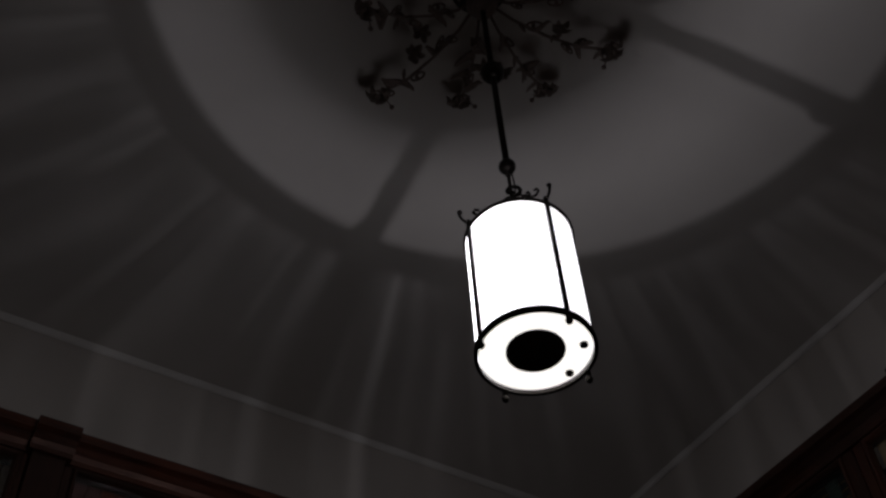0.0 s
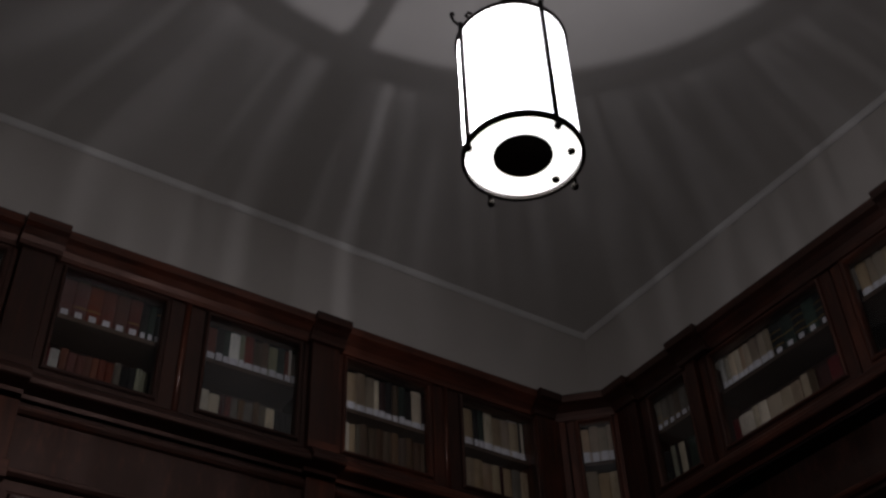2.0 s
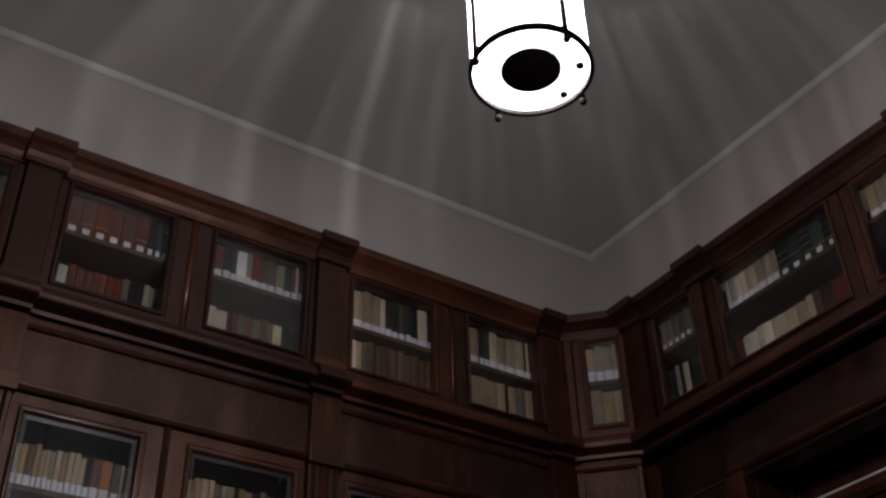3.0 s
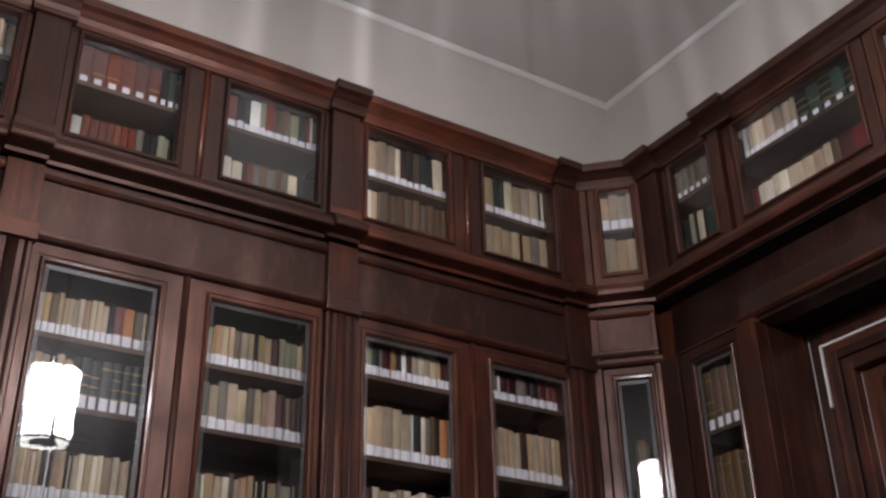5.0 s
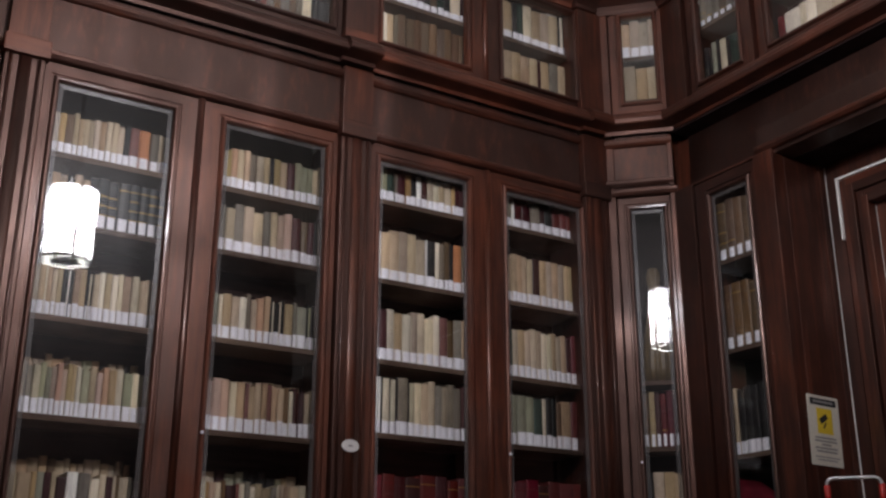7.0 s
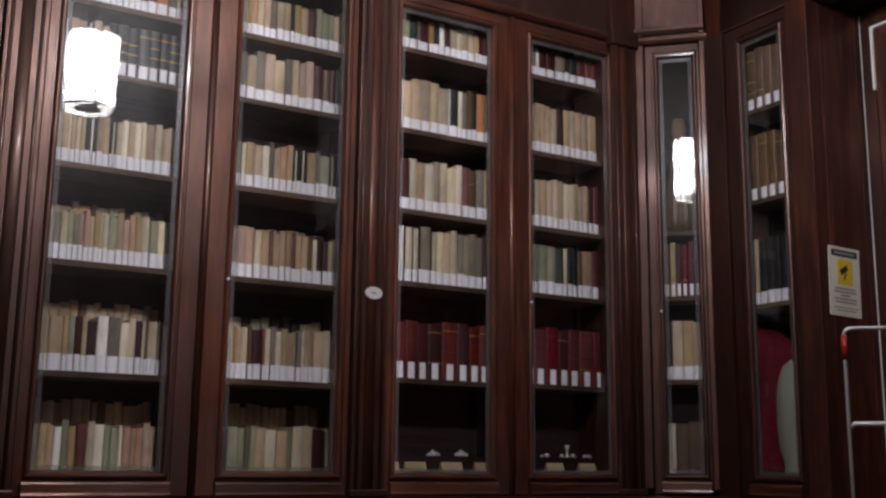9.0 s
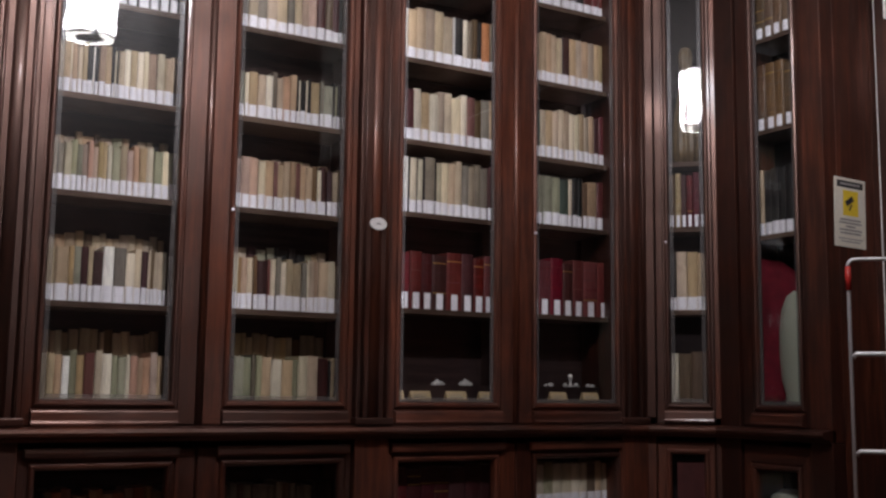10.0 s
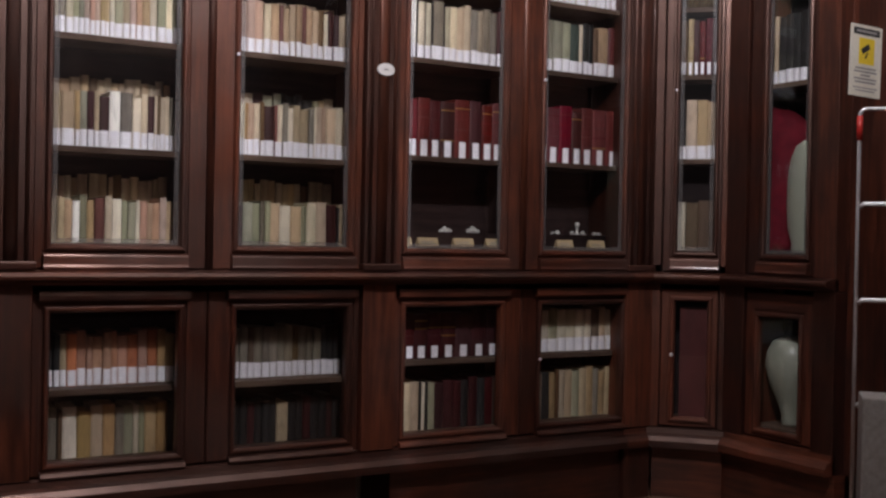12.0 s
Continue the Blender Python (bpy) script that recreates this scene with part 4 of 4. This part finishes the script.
NORTH = Matrix.Translation((0, AY, 0))
C = {1: (0.748, 1.218), 2: (1.448, 1.920), 3: (2.198, 2.674), 4: (2.903, 3.368)}
MAIN = {
    1: [("t35 y30 n38 t25 t25 t25 t25 t28 t30 c28 t30 t30 k32 l48 o55 e45 c12 t40", 0.187, "full"),
        ("k12 w9 k14 t45 t40 k15 w11 k13 t42 t36|d40 d50 d45 d55 d45 d45 d45 d30", 0.205, "full"),
        ("t35 t35 c10 t25 t25 t25 k30 w9 k20 p35 t35 k14 c10 k10 c35 c30 t35 c35 c28 p45 c40 y10 t30 t30 t30", 0.200, "full"),
        ("c25 e35 c35 s28 s27 p25 p25 p25 y25 y20 c25 s40 t35 p30 p30 y40 c35 s45 c35 s45", 0.190, "full"),
        ("t50 y65 y25 s35 m35 t25 m50 w55 e60 c45 c35 m32 c15 n18 t25 t25 e25 w30", 0.202, "full"),
        ("t35 t35 t35 w35 s35 y35 l48 c35 c50 s28 s40 c20 p35 p30 p35 p35 t30 e30", 0.163, "bare")],
    2: [("c28 y22 p35 y35 t30 e35 t40 y32 k25 y35 t38 m45 s35 s35 s30 y30 t30", 0.190, "full"),
        ("e38 t45 e45 t50 t50 e35 t35 p35 p40 m45 n35 m35 d18 e20", 0.215, "full"),
        ("s35 c18 y45 t40 c35 e25 t30 p35 t30 k12 c10 k28 c8 k22 y45 e20 s50 k12 s8 k22 e20", 0.200, "full"),
        ("p35 p40 p40 c35 t40 l20 t30 t30 t30 l22 t30 t30 n28 c20 m28 m30 t28 t26", 0.200, "full"),
        ("c32 y14 p30 t30 n20 m50 l15 c25 e25 c28 t35 t45 e25 c12 t25 p25 t50 c38 t24", 0.208, "full"),
        ("m28 s45 s35 e20 s25 t45 c50 t50 s25 c45 t50 m50 k12 t35", 0.167, "bare")],
    3: [("s38 g32 e12 m36 y22 k28 w20 m25 t28 c25 y28 t30 y15 m20 m28", 0.165, "full"),
        ("w14 t42 t40 t40 t38 t42 w6 k38 c18 e22 n22 k22 o38 e18", 0.243, "full"),
        ("w10 m38 c30 t32 c34 t28 c30 c36 c25 l32 n28 e35 t18", 0.238, "full"),
        ("w28 k3 c28 k3 c22 k8 e38 k6 c20 c28 t28 t26 e25 t26 e26 e28 m22", 0.247, "full"),
        ("R40 R45 M40 M55 R60 M48 R42 R36", 0.248, "set")],
    4: [("e32 w8 m34 m36 e38 m24 d32 r34 r30 r26 r26", 0.162, "full"),
        ("t30 t25 t25 t25 t25 m38 t30 t28 t30 t30 t25 y20 s18 k25", 0.247, "full"),
        ("g28 t25 t30 t28 t25 t20 c30 c20 t25 t22 t25 m22 r25 r28 r12", 0.240, "full"),
        ("s40 s38 s32 g40 c15 d28 d20 n20 t45 r30 m20 r25", 0.236, "full"),
        ("R16 R55 R55 M45 R50 R65 R55 R20", 0.258, "set")],
}
for c, rows in MAIN.items():
    for z, (text, h, style) in zip(SH[c], rows):
        start, stop = C[c]
        if "|" in text:
            # loose books, then a bound set beside them
            text, bound = text.split("|")
            seam = start + 0.36 * (stop - start)
            row(NORTH, bound, seam + 0.001, stop, z, h + 0.015, 0.10, "bound", 0.15, 0.003)
            stop = seam
        row(NORTH, text, start, stop, z, h, 0.10, style)
FAR_BOOKS["on"] = True
# second rows standing behind, a little higher
for c, k, text, up in ((1, 4, "mttttntttttttttt", 0.05), (1, 5, "tttctttttntttttt", 0.03), (1, 3, "kttttntstkttkt", 0.03), (2, 4, "ttTmssddkkstt", 0.045), (2, 5, "kktttttttttnttt", 0.035), (2, 3, "nnttttkttnt", 0.025)):
    row(NORTH, text, C[c][0], C[c][1], SH[c][k] + 0.001, 0.22 + up, 0.252, "bare", 0.018)
UPPER = {1: [("L45 L45 L45 L45 L44 L42 K26 G24 G20", 0.265, "set"), ("r8 w28 l22 l25 l22 l22 l20 l22 l22 e22 k22 k20 s20 s18 k12", 0.130, "bare")],
         2: [("l24 k20 g14 w26 s14 l24 n20 n20 s22 g22 l10 c8 n14", 0.205, "full"), ("c24 c28 m14 l16 e20 n18 e22 n18 e16 c26 k16 k18 k18", 0.138, "bare")],
         3: [("t30 t28 t25 c16 m20 k20 n18 g20 k22 c30 m14", 0.240, "full"), ("c14 t20 e14 n24 n24 n24 n24 n24 n24 n24 n24 n20", 0.190, "bare")],
         4: [("t30 k14 g16 c25 t25 t25 t25 k8 c8 k10 t18", 0.243, "full"), ("t30 t28 t30 t25 m12 t28 e28 t28 t26", 0.190, "bare")]}
for c, rows in UPPER.items():
    for z, (text, h, style) in zip(UPZ[c], rows):
        row(NORTH, text, *C[c], z, h, 0.09, style)
LOWER = {1: [("k16 k14 y16 o22 o22 p14 o22 o20 o14 o24 o24 o22 o24 y20 y20", 0.190, "full"), ("e30 n12 c36 y34 t30 y30 e22 s25 c14 s16 y30 y30 k14", 0.180, "bare")],
         2: [("e24 e24 n20 e24 e24 e24 e24 e24 n20 e24 e24 e24 k22 k22 k22", 0.200, "full"), ("k24 k24 m20 k24 k22 k20 t34 k24 k22 m24 k24 k24 m20 k24", 0.168, "bare")],
         3: [("M34 M45 M45 M50 M55 M55 M44", 0.200, "set"), ("t20 t22 k5 c8 k10 s18 m24 m24 m22 k20 m24 k22 m24 e10", 0.208, "bare")],
         4: [("c18 s20 c20 c20 c18 c15 n18 t15 t20 t12", 0.200, "full"), ("e6 k18 y14 n8 t14 t16 s18 t16 y16 e14 y14 t10 k24", 0.218, "bare")]}
for c, rows in LOWER.items():
    for z, (text, h, style) in zip(LOW[c], rows):
        row(NORTH, text, *C[c], z, h, 0.125 if c < 3 else 0.09, style, 0.13)
# the bay beside it, seen at its edge
for z, text, h in zip(UPZ[2], ("tttTttttggkmttc", "ttttnnttcttk"), (0.20, 0.16)):
    row(NORTH, text, -0.03, 0.485, z, h, 0.09, "full")
for z, text in zip(UPZ[1], ("mmttttgktcttt", "nnttttTTcct")):
    row(NORTH, text, -0.690, -0.220, z, 0.19, 0.09, "full")
for z in SH[2]:
    row(NORTH, rng.choice(("ttttTttmttcttgttt", "TttkttmmtttTttst", "cttttnttttpttTtt")), -0.03, 0.485, z, 0.21, 0.10, "full")
for z in LOW[2]:
    row(NORTH, "ttkttTttmttcttnt", -0.03, 0.485, z, 0.19, 0.10, "full")

# corner cabinet
for z, text, h, style in ((2.003, "nymrrm", 0.26, "old"), (1.604, "kTTtt", 0.27, "full"), (1.170, "cNNn", 0.235, "bare"), (4.092, "TTTt", 0.215, "full"), (3.836, "TTt", 0.20, "bare")):
    row(CORNER, text, 0.095, 0.275, z, h, 0.055, style, 0.115)
# bookcase of the east wall
for z, text, h, style in ((2.860, "NNNNNN", 0.30, "old"), (2.423, "NNNNNN", 0.31, "old"), (1.933, "t kkkkmppm", 0.31, "full")):
    row(EAST, text, 0.165, 0.500, z, h, 0.085, style, 0.14)
row(EAST, "E24 E26 E26 N26 E28 N26 E22 E20", 0.170, 0.520, 4.140, 0.20, 0.09, "set")
row(EAST, "k16 k16 s18 k12 c24 k16 g40 g40 n18", 0.170, 0.520, 3.836, 0.20, 0.09, "bare")
row(EAST, "wccctcttt", 0.66, 1.00, 4.130, 0.22, 0.09, "full")
row(EAST, "DGDGDD", 1.005, 1.45, 4.130, 0.22, 0.09, "set")
row(EAST, "rCccTtttnmRr", 0.66, 1.45, 3.836, 0.14, 0.09, "bare")
row(EAST, "ttttTTtkkttmmt", 1.55, 2.25, 4.130, 0.21, 0.09, "full")
me = bpy.data.meshes.new("books")
me.from_pydata(FAR_BOOKS["verts"], [], FAR_BOOKS["faces"])
for m in SLOTS:
    me.materials.append(m)
me.polygons.foreach_set("material_index", FAR_BOOKS["slots"])
tagged(new("books", me), "rows of old tan, brown and red books with white shelf labels", "books", "", "stuff")

# ---- small things ----
OCHRE = plain("ochre_glaze", (0.13, 0.085, 0.04), 0.4, vary=0.3, scale=30)
def card(m, w=0.075, h=0.034):
    """A folded caption card, leaning back."""
    bm = extrude_x(bmesh.new(), [(0.0, 0.0), (0.004, 0.0), (0.016, h), (0.030, 0.0), (0.034, 0.0), (0.018, h + 0.003), (0.014, h + 0.003)], 0, w)
    ob = solid("caption_card", bm, CARD, "small buff caption card standing on the shelf", "card")
    ob.matrix_world = m
    for k, z in enumerate((0.010, 0.018)):
        bar = part("print_line", box(bmesh.new(), 0.010, w - 0.012 - 0.01 * k, -0.0006, 0.0002, 0.0, 0.003), GREY_INK, ob)
        bar.matrix_local = Matrix.Translation((0, 0.0035 * z / 0.010, z))


def mineral(m, size, seed):
    bm = bmesh.new()
    bmesh.ops.create_icosphere(bm, subdivisions=2, radius=size)
    for v in bm.verts:
        v.co *= 0.8 + 0.9 * noise.noise(v.co * (1.9 / size) + Vector((seed, 0, 0)))
        v.co.z = max(v.co.z * 0.85, -size * 0.55) + size * 0.55
    ob = solid("mineral_specimen", bm, STONE, "small rough white mineral on a dark display step", "mineral")
    ob.matrix_world = m


for x, z in ((2.255, 1.170), (2.430, 1.170), (2.600, 1.170), (2.120, 1.170), (2.985, 1.172), (3.170, 1.172)):
    card(NORTH @ Matrix.Translation((x, 0.085, z)) @ Matrix.Rotation(radians(rng.uniform(-4, 4)), 4, "Z"), 0.10 if x < 2.9 else 0.09)
# the specimens stand on a low dark step behind the cards
for x0, x1, z in ((2.10, 2.72, 1.1705), (2.90, 3.36, 1.1725)):
    step = solid("display_step", box(bmesh.new(), x0, x1, 0.14, 0.23, z, z + 0.062, 0.002), WOOD_IN, "low dark wooden display step on the shelf", "display step")
    step.matrix_world = NORTH
for k, (x, s) in enumerate(((2.415, 0.013), (2.435, 0.018), (2.455, 0.011), (2.555, 0.015), (2.575, 0.022), (2.600, 0.013), (2.935, 0.015), (3.015, 0.010), (3.045, 0.013), (3.130, 0.012), (3.195, 0.014), (3.262, 0.012), (3.290, 0.011))):
    mineral(NORTH @ Matrix.Translation((x, 0.175, 1.2325 if x < 2.9 else 1.2345)), s, k * 3.7)
bm = lathe(bmesh.new(), [(0.0005, 0.0), (0.022, 0.001), (0.022, 0.006), (0.008, 0.012), (0.007, 0.050), (0.013, 0.056), (0.013, 0.080), (0.0005, 0.082)], 16)
ob = solid("inkstand", bm, STONE, "small pale stemmed specimen on the dark display step", "specimen")
ob.matrix_world = NORTH @ Matrix.Translation((3.163, 0.18, 1.2345)) @ Matrix.Diagonal((0.8, 0.8, 0.72, 1))

# oval enamel number plate on the pilaster
bm = bmesh.new()
for k, (s, y) in enumerate(((1.0, 0.0), (1.0, -0.003), (0.90, -0.0055), (0.82, -0.0048))):
    ring = [bm.verts.new((s * 0.040 * math.cos(a), y, s * 0.026 * math.sin(a))) for a in (2 * math.pi * i / 32 for i in range(32))]
    if k:
        for i in range(32):
            bm.faces.new((last[i], last[(i + 1) % 32], ring[(i + 1) % 32], ring[i]))
    last = ring
bm.faces.new(last)
plate = solid("oval_plate", bm, ENAMEL, "oval white enamel number plate on the pilaster", "plate")
plate.matrix_world = Matrix.Translation((2.017, AY - 0.0385, 1.884))
part("number_bar", box(bmesh.new(), -0.010, 0.010, -0.0056, -0.0049, -0.003, 0.003), GREY_CARD, plate)

# small white catches on the door stiles
for base, x, y, z in ((NORTH, 1.402, -0.013, 1.888), (NORTH, 2.827, -0.013, 1.918), (NORTH, 2.827, -0.013, 0.675), (CORNER, 0.084, -0.013, 1.925)):
    catch = solid("door_catch", lathe(bmesh.new(), [(0.0005, -0.004), (0.006, -0.003), (0.0065, 0.003), (0.0005, 0.004)], 10), PAPER, "small white catch on the stile of a bookcase door", "catch")
    catch.matrix_world = base @ Matrix.Translation((x, y, z)) @ Matrix.Rotation(math.pi / 2, 4, "X")

# warning sign on the side of the east bookcase, beside the door
SIGN = Matrix.Translation((3.741, 3.103, 1.838)) @ Matrix.Rotation(radians(1.5), 4, "Y")
sign = solid("warning_sign", box(bmesh.new(), 0.0, 0.195, -0.0035, -0.0005, 0.0, 0.30), NOTICE, "cream paper surveillance notice with a yellow square", "sign")
sign.matrix_world = SIGN
part("header_bar", box(bmesh.new(), 0.016, 0.179, -0.0043, -0.0034, 0.258, 0.287), INK, sign, "black header bar with pale lettering")
bm = box(bmesh.new(), 0.034, 0.160, -0.0050, -0.0042, 0.268, 0.278)
part("header_lettering", bm, GREY_INK, sign)
part("yellow_square", box(bmesh.new(), 0.052, 0.148, -0.0043, -0.0034, 0.136, 0.246), YELLOW, sign, "yellow square")
bm = bmesh.new()
box(bm, -0.026, 0.026, -0.0052, -0.0042, -0.012, 0.012)
ob = part("camera_symbol", bm, INK, sign, "black camera symbol")
ob.matrix_local = Matrix.Translation((0.092, 0, 0.200)) @ Matrix.Rotation(radians(-32), 4, "Y")
bm = box(bmesh.new(), -0.004, 0.004, -0.0052, -0.0042, -0.030, 0.0)
ob = part("bracket_symbol", bm, INK, sign)
ob.matrix_local = Matrix.Translation((0.105, 0, 0.185)) @ Matrix.Rotation(radians(30), 4, "Y")
for k, (w, z) in enumerate(((0.130, 0.118), (0.140, 0.104), (0.060, 0.089), (0.140, 0.074), (0.130, 0.060), (0.150, 0.036), (0.120, 0.024))):
    part("print_line", box(bmesh.new(), 0.0975 - w / 2, 0.0975 + w / 2, -0.0042, -0.0034, z - (0.004 if k < 5 else 0.0025), z + (0.004 if k < 5 else 0.0025)), GREY_INK, sign)

# red cloth and pale jar in the east bookcase
bm = bmesh.new()
grid = []
for i in range(19):
    u = 0.165 + 0.32 * i / 18
    top = 1.850 - 0.62 * (u - 0.165) - 0.01 * math.sin(i)
    col = []
    for j in range(17):
        f = j / 16
        fold = 0.03 + 0.012 * math.sin(u * 70 + f * 5) * (0.4 + f) + 0.010 * math.sin(u * 31 - f * 9)
        col.append(bm.verts.new((u, 0.030 + 0.125 * min(1.0, (u - 0.165) / 0.15) - 0.02 * f * f + fold, 1.172 + (top - 1.172) * (1 - f) + 0.004)))
    grid.append(col)
for a, b in zip(grid, grid[1:]):
    for j in range(16):
        bm.faces.new((a[j], b[j], b[j + 1], a[j + 1])).smooth = True
bmesh.ops.solidify(bm, geom=bm.faces[:], thickness=0.003)
cloth = solid("cloth", bm, CLOTH, "red cloth draped in folds behind the glass", "cloth")
cloth.matrix_world = EAST
bm = lathe(bmesh.new(), [(0.0005, 0.0), (0.055, 0.0), (0.060, 0.012), (0.056, 0.03), (0.078, 0.08), (0.086, 0.16), (0.084, 0.24), (0.070, 0.31), (0.045, 0.355), (0.0005, 0.375)], 32)
jar = solid("jar", bm, CERAMIC, "tall pale greenish ceramic jar with domed top", "jar")
jar.matrix_world = EAST @ Matrix.Translation((0.368, 0.082, 1.171)) @ Matrix.Diagonal((1, 0.56, 1.33, 1))
bm = lathe(bmesh.new(), [(0.0005, 0.0), (0.040, 0.0), (0.046, 0.02), (0.044, 0.05), (0.066, 0.11), (0.104, 0.19), (0.126, 0.27), (0.120, 0.33), (0.094, 0.38), (0.050, 0.404), (0.0005, 0.408)], 32)
vase = solid("vase", bm, CERAMIC, "pale rounded ceramic vase inside the lower cupboard", "vase")
vase.matrix_world = EAST @ Matrix.Translation((0.262, 0.15, 0.386)) @ Matrix.Diagonal((0.95, 0.9, 1, 1))
bm = box(bmesh.new(), 0.120, 0.25, 0.05, 0.06, 0.373, 0.90, 0.002)
ob = solid("folder", bm, BOOKS["r"], "dark red folder standing inside the corner cupboard", "folder")
ob.matrix_world = CORNER

# ribbed bottle in the corner cabinet
bm = bmesh.new()
rings = []
for r, z in ((0.030, 0.0), (0.062, 0.004), (0.068, 0.05), (0.066, 0.12), (0.056, 0.20), (0.040, 0.27), (0.028, 0.33), (0.024, 0.38), (0.030, 0.42), (0.032, 0.45), (0.022, 0.475), (0.001, 0.48)):
    rings.append([bm.verts.new(((r * (1 + 0.07 * math.cos(12 * a))) * math.cos(a), (r * (1 + 0.07 * math.cos(12 * a))) * math.sin(a), z)) for a in (2 * math.pi * k / 72 for k in range(72))])
for a, b in zip(rings, rings[1:]):
    for k in range(72):
        bm.faces.new((a[k], a[(k + 1) % 72], b[(k + 1) % 72], b[k])).smooth = True
bm.faces.new(rings[0][::-1])
ob = solid("bottle", bm, OCHRE, "ribbed ochre bottle with a narrow neck behind glass", "bottle")
ob.matrix_world = CORNER @ Matrix.Translation((0.185, 0.112, 2.3245)) @ Matrix.Diagonal((1, 1, 1.23, 1))

# folding hand truck beside the door
TRUCK = Matrix.Translation((2.915, 2.369, 0)) @ Matrix.Rotation(radians(-47), 4, "Z")
truck = thing("hand_truck", TRUCK, "folding aluminium hand truck with red grips", "hand truck")
WT, HT = 0.165, 1.645


def rounded(w, h, r, z0):
    pts = [Vector((0, 0, z0)), Vector((0, 0, h - r))]
    pts += [Vector((r - r * math.cos(a), 0, h - r + r * math.sin(a))) for a in (radians(15 * k) for k in range(1, 7))]
    pts += [Vector((w - r + r * math.sin(a), 0, h - r + r * math.cos(a))) for a in (radians(15 * k) for k in range(0, 7))]
    return pts + [Vector((w, 0, z0))]


part("handle_frame", tube(bmesh.new(), rounded(WT, HT, 0.022, 0.06), 0.0062, 12), STEEL, truck)
for x in (0.0, WT):
    part("grip", tube(bmesh.new(), [Vector((x, 0, HT - 0.10)), Vector((x, 0, HT - 0.022))], 0.0095, 12), RED_PLASTIC, truck, "red plastic grip")
for z in (1.340, 1.032, 0.70):
    pts = [Vector((0.006, 0, z - 0.012)), Vector((0.018, 0, z)), Vector((WT - 0.018, 0, z)), Vector((WT - 0.006, 0, z - 0.012))]
    part("cross_bar", tube(bmesh.new(), pts, 0.008, 10), STEEL, truck)
part("toe_plate", box(bmesh.new(), -0.03, WT + 0.03, -0.20, 0.02, 0.045, 0.055, 0.003), STEEL, truck)
for x in (-0.025, WT + 0.025):
    bm = lathe(bmesh.new(), [(0.0005, -0.014), (0.05, -0.014), (0.06, -0.008), (0.06, 0.008), (0.05, 0.014), (0.0005, 0.014)], 24)
    bm.transform(Matrix.Translation((x, 0.05, 0.06)) @ Matrix.Rotation(math.pi / 2, 4, "Y"))
    part("wheel", bm, INK, truck, "black rubber wheel")
part("axle", tube(bmesh.new(), [Vector((-0.03, 0.05, 0.06)), Vector((WT + 0.03, 0.05, 0.06))], 0.006, 8), STEEL, truck)
carton = solid("carton", box(bmesh.new(), 0.012, 0.30, -0.19, -0.02, 0.056, 0.742, 0.006), GREY_CARD, "grey cardboard carton standing on the hand truck", "box")
carton.matrix_world = TRUCK
part("red_mark", box(bmesh.new(), 0.10, 0.15, -0.1912, -0.1902, 0.58, 0.66), RED_PLASTIC, carton, "small red printed mark")
